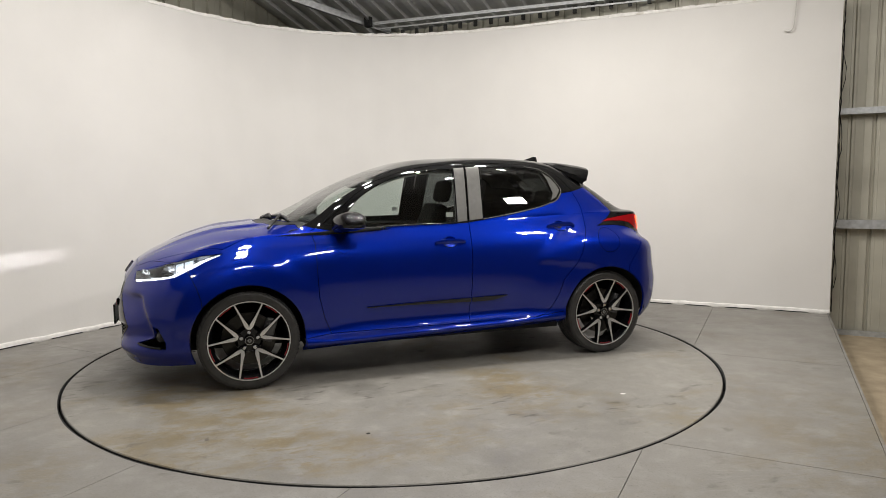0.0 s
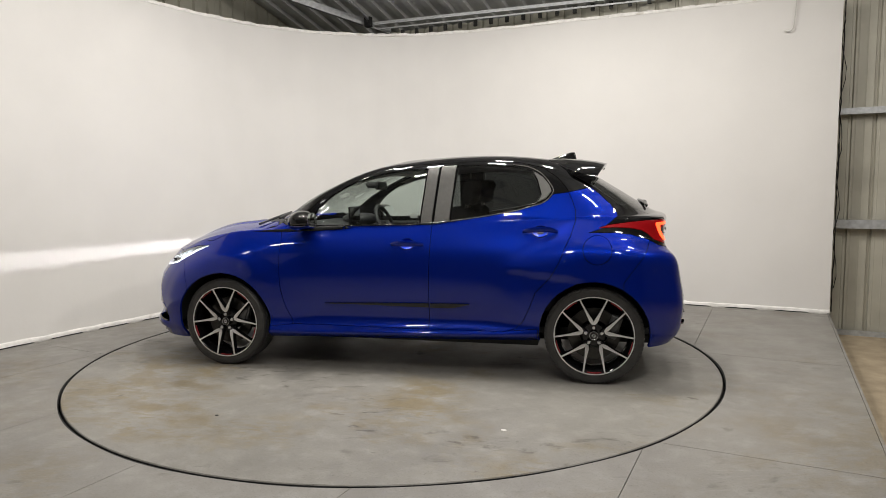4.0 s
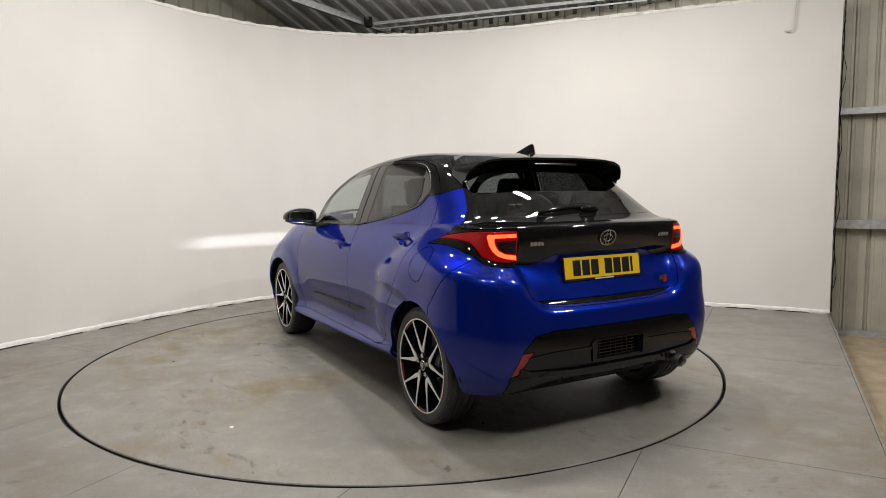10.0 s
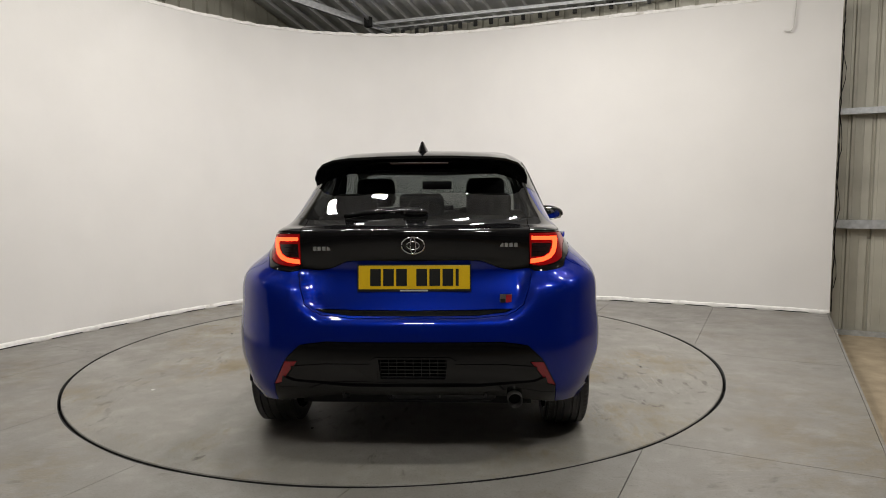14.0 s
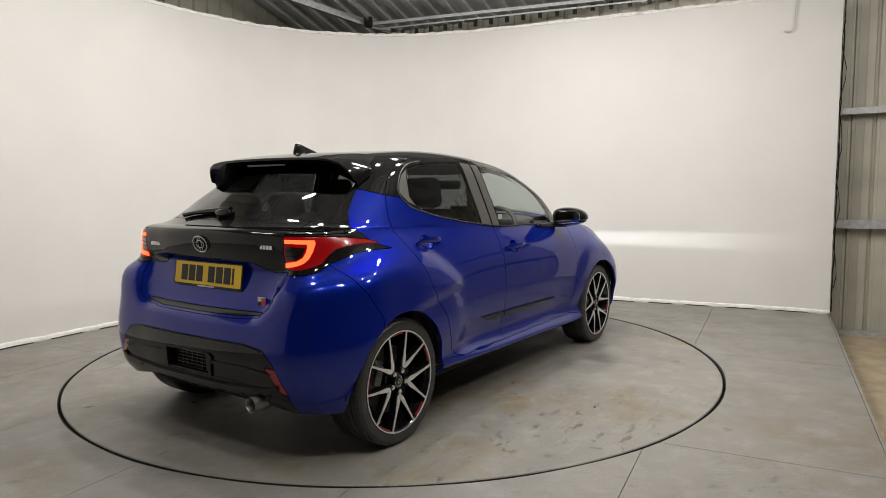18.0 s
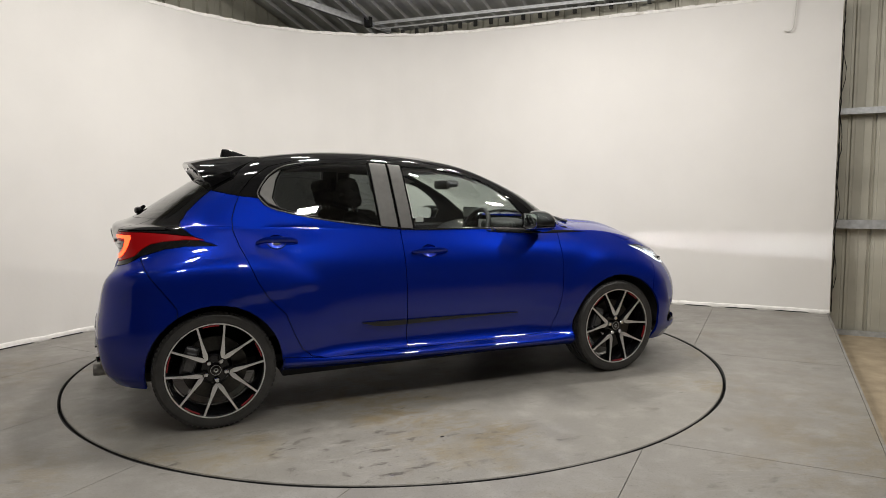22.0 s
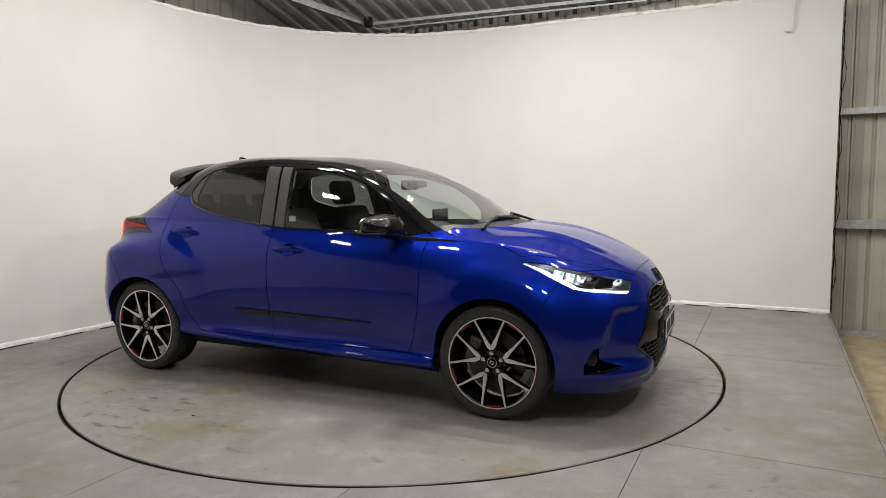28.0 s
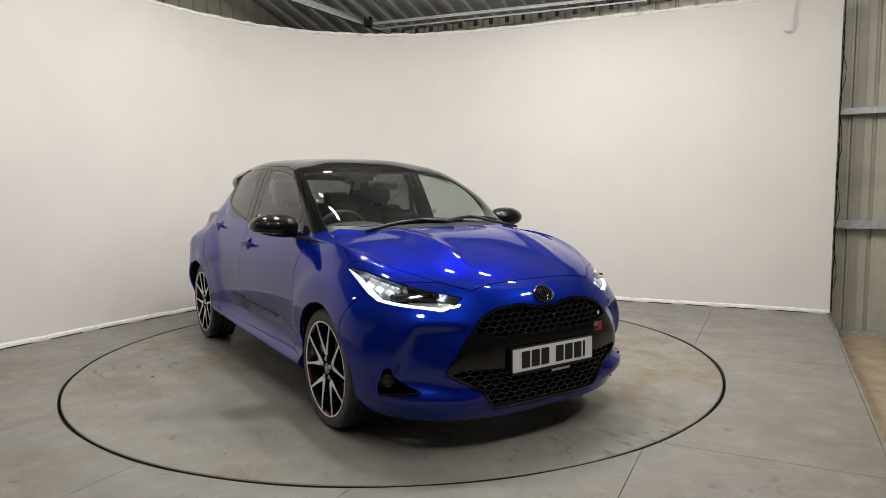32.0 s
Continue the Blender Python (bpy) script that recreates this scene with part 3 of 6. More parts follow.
# Lines that run round one half of the body, from the middle of the nose to the middle of the tail.
LINES = {
    "lip": [(2.045, 0, .165), (2.02, .35, .165), (1.88, .63, .165), (1.64, .77, .175), (1.28, .79, .20), (.85, .79, .215), (.2, .79, .23), (-.5, .79, .245),
            (-1.0, .79, .26), (-1.3, .79, .26), (-1.6, .79, .24), (-1.75, .66, .25), (-1.80, .36, .29), (-1.81, 0, .29)],
    "sill": [(2.075, 0, .235), (2.05, .36, .235), (1.905, .658, .24), (1.66, .825, .26), (1.28, .858, .27), (.85, .858, .262), (.2, .858, .276), (-.5, .858, .292),
             (-1.0, .860, .305), (-1.3, .862, .31), (-1.6, .828, .30), (-1.79, .68, .31), (-1.84, .36, .35), (-1.85, 0, .35)],
    "door_foot": [(2.075, 0, .34), (2.055, .37, .34), (1.91, .672, .34), (1.66, .842, .35), (1.28, .866, .36), (.85, .818, .325), (.2, .808, .33), (-.5, .808, .34),
                  (-1.0, .855, .37), (-1.3, .872, .39), (-1.6, .850, .38), (-1.795, .712, .38), (-1.855, .37, .41), (-1.865, 0, .41)],
    "flank": [(2.08, 0, .47), (2.06, .38, .47), (1.915, .685, .48), (1.66, .852, .49), (1.28, .870, .52), (.85, .840, .50), (.2, .830, .50), (-.5, .832, .51),
              (-1.0, .862, .53), (-1.3, .880, .55), (-1.6, .862, .53), (-1.80, .728, .52), (-1.855, .38, .53), (-1.865, 0, .53)],
    "side": [(2.07, 0, .59), (2.045, .38, .59), (1.885, .68, .60), (1.64, .842, .62), (1.28, .862, .66), (.85, .850, .66), (.2, .842, .66), (-.5, .838, .67),
             (-1.0, .855, .68), (-1.3, .870, .70), (-1.6, .850, .67), (-1.785, .722, .65), (-1.835, .38, .635), (-1.845, 0, .635)],
    "flare": [(2.045, 0, .68), (2.0, .38, .675), (1.83, .665, .69), (1.60, .808, .72), (1.28, .832, .78), (.85, .832, .80), (.2, .830, .81), (-.5, .822, .82),
              (-1.0, .828, .825), (-1.3, .850, .848), (-1.6, .828, .832), (-1.758, .716, .805), (-1.790, .38, .745), (-1.795, 0, .745)],
    "shoulder": [(2.005, 0, .745), (1.955, .38, .74), (1.785, .637, .752), (1.545, .762, .805), (1.28, .782, .862), (.85, .795, .885), (.2, .798, .90), (-.5, .786, .92),
                 (-1.0, .775, .94), (-1.3, .776, .945), (-1.57, .742, .908), (-1.69, .668, .882), (-1.735, .38, .87), (-1.745, 0, .87)],
    "belt": [(1.965, 0, .785), (1.915, .38, .785), (1.735, .605, .810), (1.495, .705, .885), (1.25, .726, .935), (.85, .742, .955), (.2, .752, .99), (-.5, .738, 1.02),
             (-1.0, .712, 1.04), (-1.3, .70, 1.05), (-1.51, .690, 1.045), (-1.658, .645, 1.046), (-1.738, .38, 1.051), (-1.765, 0, 1.053)],
    "bonnet_mid": [(1.54, 0, .967), (1.50, .38, .957), (1.36, .60, .940), (1.21, .688, .942), (1.04, .718, .952), (.72, .742, .965), (.2, .751, .993), (-.5, .737, 1.023),
                   (-1.0, .711, 1.043), (-1.3, .698, 1.055), (-1.498, .682, 1.052), (-1.640, .632, 1.055), (-1.718, .37, 1.060), (-1.744, 0, 1.062)],
    "cowl": [(1.085, 0, 1.040), (1.045, .38, 1.03), (.965, .615, 1.002), (.895, .682, .982), (.82, .722, .964), (.6, .742, .972), (.2, .750, .996), (-.5, .736, 1.026),
             (-1.0, .710, 1.046), (-1.27, .692, 1.062), (-1.43, .664, 1.066), (-1.560, .602, 1.069), (-1.672, .36, 1.072), (-1.705, 0, 1.073)],
    "glass_mid": [(.720, 0, 1.197), (.708, .36, 1.196), (.660, .600, 1.194), (.578, .658, 1.184), (.482, .666, 1.183), (.3, .674, 1.19), (.0, .677, 1.2), (-.5, .668, 1.215),
                  (-.95, .636, 1.23), (-1.14, .610, 1.23), (-1.280, .570, 1.22), (-1.370, .508, 1.217), (-1.440, .30, 1.22), (-1.460, 0, 1.22)],
    "rail": [(.310, 0, 1.380), (.298, .34, 1.379), (.264, .530, 1.372), (.19, .566, 1.367), (.1, .574, 1.370), (.0, .580, 1.378), (-.2, .588, 1.392), (-.5, .585, 1.402),
             (-.82, .562, 1.392), (-.98, .542, 1.377), (-1.08, .518, 1.362), (-1.16, .465, 1.352), (-1.21, .28, 1.358), (-1.22, 0, 1.362)],
    "roof_edge": [(.10, 0, 1.446), (.08, .3, 1.442), (.04, .44, 1.428), (-.01, .485, 1.425), (-.08, .502, 1.430), (-.18, .508, 1.438), (-.33, .512, 1.446), (-.55, .508, 1.449),
                  (-.78, .488, 1.442), (-.9, .472, 1.433), (-.98, .452, 1.425), (-1.04, .415, 1.418), (-1.07, .26, 1.422), (-1.08, 0, 1.425)],
    "crown": [(-.06, 0, 1.466), (-.07, .16, 1.465), (-.10, .24, 1.463), (-.14, .265, 1.463), (-.2, .275, 1.466), (-.28, .28, 1.470), (-.40, .28, 1.474), (-.55, .278, 1.473),
              (-.70, .265, 1.466), (-.78, .255, 1.461), (-.84, .245, 1.456), (-.88, .22, 1.453), (-.90, .14, 1.453), (-.91, 0, 1.454)],
    "spine": [(-.15, 0, 1.474), (-.17, 0, 1.475), (-.2, 0, 1.476), (-.24, 0, 1.477), (-.29, 0, 1.479), (-.35, 0, 1.481), (-.44, 0, 1.482), (-.55, 0, 1.481),
              (-.63, 0, 1.477), (-.68, 0, 1.474), (-.72, 0, 1.471), (-.75, 0, 1.469), (-.77, 0, 1.467), (-.78, 0, 1.467)],
}


def cubic_through(P, counts, mirror):
    """Samples of a cubic through the rows of P (n, k, 3) along the first axis, chord lengths as steps, counts[i] samples a span."""
    n = len(P)
    first = P[1] * np.array([1, -1, 1]) if mirror else 2 * P[0] - P[1]
    last = P[-2] * np.array([1, -1, 1]) if mirror else 2 * P[-1] - P[-2]
    Q = np.concatenate([first[None], P, last[None]])
    h = np.maximum(np.linalg.norm(np.diff(Q, axis=0), axis=2, keepdims=True), 1e-3) ** 0.75
    out = []
    for i in range(n - 1):
        p0, p1, p2, p3 = Q[i:i + 4]
        h0, h1, h2 = h[i:i + 3]
        t1 = h1 * ((p1 - p0) / h0 * h1 + (p2 - p1) / h1 * h0) / (h0 + h1)
        t2 = h1 * ((p2 - p1) / h1 * h2 + (p3 - p2) / h2 * h1) / (h1 + h2)
        for k in range(counts[i]):
            t = k / counts[i]
            out.append((2 * t**3 - 3 * t**2 + 1) * p1 + (t**3 - 2 * t**2 + t) * t1 + (-2 * t**3 + 3 * t**2) * p2 + (t**3 - t**2) * t2)
    out.append(P[-1])
    return np.array(out)


def ease(v, a, b):
    """0 up to a, 1 from b on, smooth between (or the other way round)."""
    t = np.clip((v - a) / (b - a), 0, 1)
    return t * t * (3 - 2 * t)


def body_grid():
    """The half body as a grid of places: lines by steps round the body."""
    P = np.array([LINES[k] for k in LINES], float)                    # lines, 14, 3
    G = cubic_through(P.transpose(1, 0, 2), [12, 13, 14, 12, 13, 18, 18, 16, 11, 11, 8, 11, 12], True).transpose(1, 0, 2)
    G = cubic_through(G, [4, 5, 8, 7, 6, 6, 5, 9, 9, 7, 6, 4, 4, 3], False)
    x, y, z = G[..., 0].copy(), G[..., 1].copy(), G[..., 2].copy()
    low = (z < 1.02) & (y > 0.6)
    # rear haunch round the wheel, and the hollow ahead of it
    r = np.hypot((x + 1.27) / 0.54, (z - 0.38) / 0.56)
    nose = 0.016 * ease(0.770 + (-0.66 - x) * 0.60 - z, 0.0, 0.11) * ease(z - 0.722 - (x + 0.68) * 0.12, -0.012, 0.016) * ease(-x, 0.645, 0.80) * ease(x, -1.30, -1.05)
    y += low * nose
    y += low * 0.016 * ease(r, 1.20, 0.86) * ease(z, 0.34, 0.46) * ease(z, 1.0, 0.9) * ease(x, -1.75, -1.55)
    # flare over the front wheel
    r = np.hypot(x - 1.28, (z - 0.32) * 0.95)
    y += low * 0.012 * ease(r, 0.53, 0.43) * ease(z, 0.34, 0.46)
    # shallow scoop along the foot of the doors
    y -= low * 0.012 * ease(z, 0.33, 0.37) * ease(z, 0.60, 0.44) * ease(x, -0.80, -0.45) * ease(x, 0.80, 0.55)
    # scooped corners of the front bumper: a sharp step at the outer side that runs out towards the grille
    ye = np.interp(z, [0.30, 0.40, 0.50, 0.60], [0.780, 0.768, 0.745, 0.690])
    yg = np.interp(z, [0.30, 0.385, 0.405, 0.54, 0.605], [0.50, 0.545, 0.56, 0.475, 0.42])
    t = np.clip((ye - y) / (ye - yg), 0, 1)
    w = (x > 1.5) * ease(t, 0.0, 0.30) * (1 - t) ** 0.8 * ease(z, 0.315, 0.350) * ease(z, 0.622, 0.582)
    x -= 0.056 * w
    y -= 0.012 * w
    # the blade under it stands out a little
    x += (x > 1.5) * 0.028 * ease(z, 0.215, 0.25) * ease(z, 0.318, 0.285) * ease(y, 0.34, 0.50) * ease(y, 0.80, 0.72)
    # two ridges along the bonnet
    z += (x > 1.0) * (z > 0.78) * 0.016 * np.exp(-((y - 0.31 - 0.10 * (1.6 - x)) / 0.036) ** 2) * ease(x, 1.10, 1.2) * ease(x, 1.92, 1.6)
    # the tailgate lies a little in from the bumper's shoulders
    edge = np.interp(z, [0.655, 0.686, 0.715, 0.77, 0.845, 0.90], [0.43, 0.47, 0.505, 0.525, 0.546, 0.55])
    x += (x < -1.4) * 0.040 * ease(y, edge + 0.018, edge - 0.020) * ease(z, 0.640, 0.672) * ease(z, 0.925, 0.885)
    G = np.stack([x, np.maximum(y, 0), z], -1)
    return G


GRID = body_grid()


def grid_mesh(G):
    nr, nc = G.shape[:2]
    bm = bmesh.new()
    vs = [bm.verts.new(p) for p in G.reshape(-1, 3)]
    for i in range(nr - 1):
        for j in range(nc - 1):
            bm.faces.new((vs[i * nc + j], vs[i * nc + j + 1], vs[(i + 1) * nc + j + 1], vs[(i + 1) * nc + j]))
    bmesh.ops.remove_doubles(bm, verts=bm.verts, dist=0.0006)
    bmesh.ops.dissolve_degenerate(bm, edges=bm.edges[:], dist=0.0005)
    bmesh.ops.recalc_face_normals(bm, faces=bm.faces)
    if sum(f.normal.y * f.calc_area() for f in bm.faces) < 0:
        bmesh.ops.reverse_faces(bm, faces=bm.faces)
    return bm


def mirrored(bm):
    """The half body with its mirror image, welded along the middle."""
    half = bm.copy()
    bmesh.ops.scale(half, vec=(1, -1, 1), verts=half.verts)
    bmesh.ops.reverse_faces(half, faces=half.faces)
    both = join(bm, half)
    bmesh.ops.remove_doubles(both, verts=[v for v in both.verts if abs(v.co.y) < 2e-4], dist=4e-4)
    return both


from mathutils.bvhtree import BVHTree
from mathutils.interpolate import poly_3d_calc

HALF = grid_mesh(GRID)
SKIN = mirrored(HALF.copy())
SKIN.normal_update()
SKIN.faces.ensure_lookup_table()
SKIN_TREE = BVHTree.FromBMesh(SKIN)


def skin_normal(co):
    hit, n, k, d = SKIN_TREE.find_nearest(co)
    f = SKIN.faces[k]
    w = poly_3d_calc([v.co for v in f.verts], hit)
    out = Vector((0, 0, 0))
    for a, v in zip(w, f.verts):
        out += v.normal * a
    return out.normalized() if out.length > 1e-6 else n


def skin_at(x=None, y=None, z=None, toward=(0, 0, 0)):
    """The place and normal of the body's skin where a line along the missing axis first meets it."""
    if y is None:
        o, d = Vector((x, 3, z)), Vector((0, -1, 0))
    elif x is None:
        o, d = (Vector((4, y, z)), Vector((-1, 0, 0))) if toward == "front" else (Vector((-4, y, z)), Vector((1, 0, 0)))
    else:
        o, d = Vector((x, y, 3)), Vector((0, 0, -1))
    hit = SKIN_TREE.ray_cast(o, d)[0]
    if hit is None:
        hit = SKIN_TREE.find_nearest(o + d * 2.5)[0]
    return hit, skin_normal(hit)


AXES = {"y": (0, 2), "x": (1, 2), "z": (0, 1)}


def inside(poly, u, v):
    c = False
    j = len(poly) - 1
    for i in range(len(poly)):
        (ax, ay), (bx, by) = poly[i], poly[j]
        if (ay > v) != (by > v) and u < (bx - ax) * (v - ay) / (by - ay) + ax:
            c = not c
        j = i
    return c


def cut(bm, poly, axis, where):
    """Cut the mesh along a closed outline seen along an axis, where the test holds, so that no face crosses it."""
    a, b = AXES[axis]
    lo = [min(p[k] for p in poly) - 0.03 for k in (0, 1)]
    hi = [max(p[k] for p in poly) + 0.03 for k in (0, 1)]

    def box_of(f):
        us, vs = [v.co[a] for v in f.verts], [v.co[b] for v in f.verts]
        return min(us), max(us), min(vs), max(vs)

    near = {}
    for f in bm.faces:
        c = f.calc_center_median()
        if lo[0] < c[a] < hi[0] and lo[1] < c[b] < hi[1] and where(c):
            near[f] = box_of(f)
    for p, q in zip(poly, poly[1:] + poly[:1]):
        d = (q[0] - p[0], q[1] - p[1])
        ln = math.hypot(*d)
        if ln < 1e-6:
            continue
        x0, x1, y0, y1 = min(p[0], q[0]) - 1e-4, max(p[0], q[0]) + 1e-4, min(p[1], q[1]) - 1e-4, max(p[1], q[1]) + 1e-4
        pick = [f for f, (u0, u1, v0, v1) in near.items() if u1 > x0 and u0 < x1 and v1 > y0 and v0 < y1]
        if not pick:
            continue
        co, no = Vector((0, 0, 0)), Vector((0, 0, 0))
        co[a], co[b], no[a], no[b] = p[0], p[1], -d[1] / ln, d[0] / ln
        geom = set(pick)
        for f in pick:
            geom.update(f.verts)
            geom.update(f.edges)
            del near[f]
        out = bmesh.ops.bisect_plane(bm, geom=list(geom), plane_co=co, plane_no=no, dist=2e-4)
        for g in out["geom"]:
            if isinstance(g, bmesh.types.BMFace) and g.is_valid:
                near[g] = box_of(g)
        for f in pick:
            if f.is_valid:
                near[f] = box_of(f)


def ring(cx, cz, r, n=36, a0=0, a1=360):
    return [(cx + r * math.cos(radians(a0 + (a1 - a0) * k / n)), cz + r * math.sin(radians(a0 + (a1 - a0) * k / n))) for k in range(n)]


anyside = lambda c: c.y > 0.25
front = lambda c: c.x > 1.3
rear = lambda c: c.x < -1.0
top = lambda c: c.z > 0.66

WHEEL_X, WHEEL_R = 1.28, 0.311
# outlines: name -> (points, seen along, where)
SHAPES = {
    "arch_front": (ring(WHEEL_X, 0.316, 0.347), "y", lambda c: c.y > 0.5),
    "arch_rear": (ring(-WHEEL_X, 0.316, 0.342), "y", lambda c: c.y > 0.5),
    "glass_front": (smooth_line([(.615, 1.000), (.17, 1.005), (-.128, 1.012)], 3) + smooth_line([(-.155, 1.378), (.0, 1.372), (.16, 1.348), (.40, 1.272), (.54, 1.178), (.635, 1.075)], 4), "y", anyside),
    "sail": ([(.73, .978), (.625, .999), (.642, 1.075), (.655, 1.085)], "y", anyside),
    "pillar_front": ([(-.138, 1.002), (-.215, 1.003), (-.245, 1.392), (-.166, 1.386)], "y", anyside),
    "pillar_rear": ([(-.229, 1.005), (-.335, 1.021), (-.362, 1.400), (-.258, 1.393)], "y", anyside),
    "glass_rear": ([(-.343, 1.033), (-.60, 1.072), (-.80, 1.113), (-.905, 1.146), (-.93, 1.20), (-.90, 1.30), (-.868, 1.356), (-.74, 1.385), (-.55, 1.396), (-.372, 1.396)], "y", anyside),
    "quarter_piece": ([(-.912, 1.150), (-.965, 1.172), (-1.003, 1.222), (-.985, 1.265), (-.94, 1.318), (-.876, 1.356), (-.908, 1.30), (-.938, 1.20)], "y", anyside),
    "door_front": ([(.872, .972), (.853, .890), (.850, .70), (.842, .56), (.81, .42), (.765, .312), (-.204, .312), (-.213, .55), (-.222, .99), (-.252, 1.413), (.0, 1.402), (.18, 1.372),
                    (.42, 1.294), (.575, 1.197), (.70, 1.085), (.79, 1.015)], "y", anyside),
    "door_rear": ([(-.204, .312), (-.70, .318), (-.78, .335), (-.83, .38), (-.875, .47), (-.915, .58), (-1.008, .68), (-1.06, .77), (-1.097, .866), (-1.135, .95), (-1.158, 1.03), (-1.158, 1.092),
                   (-1.135, 1.16), (-1.10, 1.235), (-1.035, 1.31), (-.94, 1.375), (-.78, 1.412), (-.50, 1.422), (-.252, 1.413), (-.222, .99), (-.213, .55)], "y", anyside),
    "black_top": ([(1.02, 1.06), (.93, 1.018), (.86, .994), (.77, .980), (.73, .974), (.60, .988), (.17, .995), (-.14, 1.002), (-.335, 1.020), (-.60, 1.058), (-.85, 1.110), (-.98, 1.158), (-1.010, 1.198),
                   (-1.04, 1.203), (-1.10, 1.210), (-1.16, 1.222), (-1.245, 1.243), (-1.30, 1.5), (0, 1.62), (1.0, 1.3)], "y", anyside),
    "flap": (ring(-1.295, .853, .088, 28), "y", lambda c: c.y > 0.5),
    "cup_front": ([(-.062 + .050 * math.cos(radians(15 * k)), .876 + .036 * math.sin(radians(15 * k))) for k in range(24)], "y", anyside),
    "cup_rear": ([(-.938 + .050 * math.cos(radians(15 * k)), .961 + .036 * math.sin(radians(15 * k))) for k in range(24)], "y", anyside),
    "sill": ([(.93, .10), (.93, .295), (.765, .312), (-.204, .312), (-.70, .318), (-.93, .345), (-.93, .10)], "y", anyside),
    "bumper_gap": ([(1.66, .80), (1.616, .741), (1.576, .662), (1.552, .59), (1.545, .50), (1.545, .10), (2.3, .10), (2.3, .80)], "y", front),
    "headlamp": ([(1.415, .853), (1.543, .842), (1.684, .806), (1.807, .773), (1.894, .749), (1.941, .732), (1.945, .690), (1.936, .677), (1.879, .690), (1.784, .703), (1.702, .719), (1.605, .765), (1.519, .809)], "y", lambda c: c.x > 1.3 and c.y > 0.3),
    "bonnet": ([(1.956, -.05), (1.956, .0), (1.953, .17), (1.941, .376), (1.894, .437), (1.807, .514), (1.684, .589), (1.543, .687), (1.415, .744), (1.27, .716), (1.07, .676), (.94, .650),
                (.955, .60), (1.09, .46), (1.175, .25), (1.19, 0), (1.19, -.05)], "z", top),
    "cowl": ([(1.19, -.05), (1.19, 0), (1.175, .25), (1.09, .46), (.955, .60), (.94, .652), (.885, .640), (1.01, .47), (1.085, .25), (1.105, 0), (1.105, -.05)], "z", top),
    "windscreen": ([(1.098, -.05), (1.098, 0), (1.078, .25), (1.003, .465), (.885, .645), (.76, .634), (.61, .612), (.43, .575), (.268, .532), (.280, .45), (.305, .3), (.322, .15), (.327, 0), (.327, -.05)], "z", lambda c: c.z > 0.95),
    "fascia": ([(-.02, .205), (.33, .205), (.395, .30), (.545, .385), (.560, .405), (.475, .54), (.42, .605), (.375, .65), (.285, .682), (.16, .694), (.07, .676), (-.02, .664)], "x", lambda c: c.x > 1.7),
    "mesh_upper": ([(-.02, .540), (.29, .553), (.410, .583), (.398, .612), (.36, .643), (.28, .671), (.16, .682), (.07, .664), (-.02, .652)], "x", lambda c: c.x > 1.7),
    "mesh_lower": ([(-.02, .222), (.32, .222), (.385, .310), (.530, .394), (.49, .412), (.30, .404), (-.02, .392)], "x", lambda c: c.x > 1.7),
    "fog": ([(.785, .285), (.66, .306), (.655, .318), (.70, .345), (.742, .385), (.757, .425), (.778, .415), (.79, .33)], "x", lambda c: c.x > 1.6),
    "tail_lamp": ([(-1.30, .985), (-1.36, 1.005), (-1.492, 1.023), (-1.60, 1.033), (-1.80, 1.038), (-1.80, .877), (-1.722, .882), (-1.677, .900), (-1.640, .915), (-1.605, .948), (-1.565, .972), (-1.5, .985), (-1.4, .990)], "y", lambda c: c.x < -1.1 and c.y > 0.4),
    "tail_inner": ([(.537, .6), (.537, 1.2), (.3, 1.2), (.3, .6)], "x", rear),
    "tail_surround": ([(-1.245, .957), (-1.33, .985), (-1.38, 1.024), (-1.42, 1.06), (-1.80, 1.07), (-1.80, .855), (-1.73, .860), (-1.67, .878), (-1.61, .912), (-1.5, .945), (-1.4, .957)], "y", lambda c: c.x < -1.1 and c.y > 0.4),
    "rear_black": ([(-.02, 1.04), (.60, 1.045), (.700, 1.04), (.650, 1.080), (.612, 1.13), (.577, 1.20), (.554, 1.258), (.535, 1.33), (.45, 1.40), (-.02, 1.42)], "x", lambda c: c.x < -1.12),
    "rear_window": ([(-.02, 1.096), (.52, 1.097), (.600, 1.100), (.594, 1.115), (.566, 1.175), (.546, 1.235), (.526, 1.295), (.49, 1.335), (-.02, 1.345)], "x", lambda c: c.x < -1.12),
    "gate_black": ([(-.02, .905), (.25, .911), (.317, .905), (.395, .872), (.45, .862), (.537, .870), (.537, 1.30), (-.02, 1.30)], "x", lambda c: c.x < -1.4),
    "gate": ([(-.02, .652), (.30, .655), (.43, .666), (.470, .686), (.505, .715), (.525, .77), (.546, .845), (.537, .872), (.537, 1.04), (-.02, 1.04)], "x", lambda c: c.x < -1.4),
    "gate_strip": ([(-.02, .662), (.30, .664), (.42, .675), (.455, .690), (.30, .686), (-.02, .683)], "x", lambda c: c.x < -1.4),
    "bumper_rear": ([(-1.625, .93), (-1.60, .87), (-1.575, .82), (-1.50, .72), (-1.455, .655), (-1.455, .10), (-2.2, .10), (-2.2, .93)], "y", rear),
    "insert": ([(-.02, .552), (.40, .553), (.517, .538), (.582, .478), (.648, .343), (.655, .20), (-.02, .20)], "x", lambda c: c.x < -1.4),
    "reflector": ([(.650, .346), (.592, .461), (.530, .463), (.612, .357)], "x", lambda c: c.x < -1.4),
    "mesh_rear": ([(-.02, .385), (.145, .385), (.155, .475), (-.02, .475)], "x", lambda c: c.x < -1.4),
}


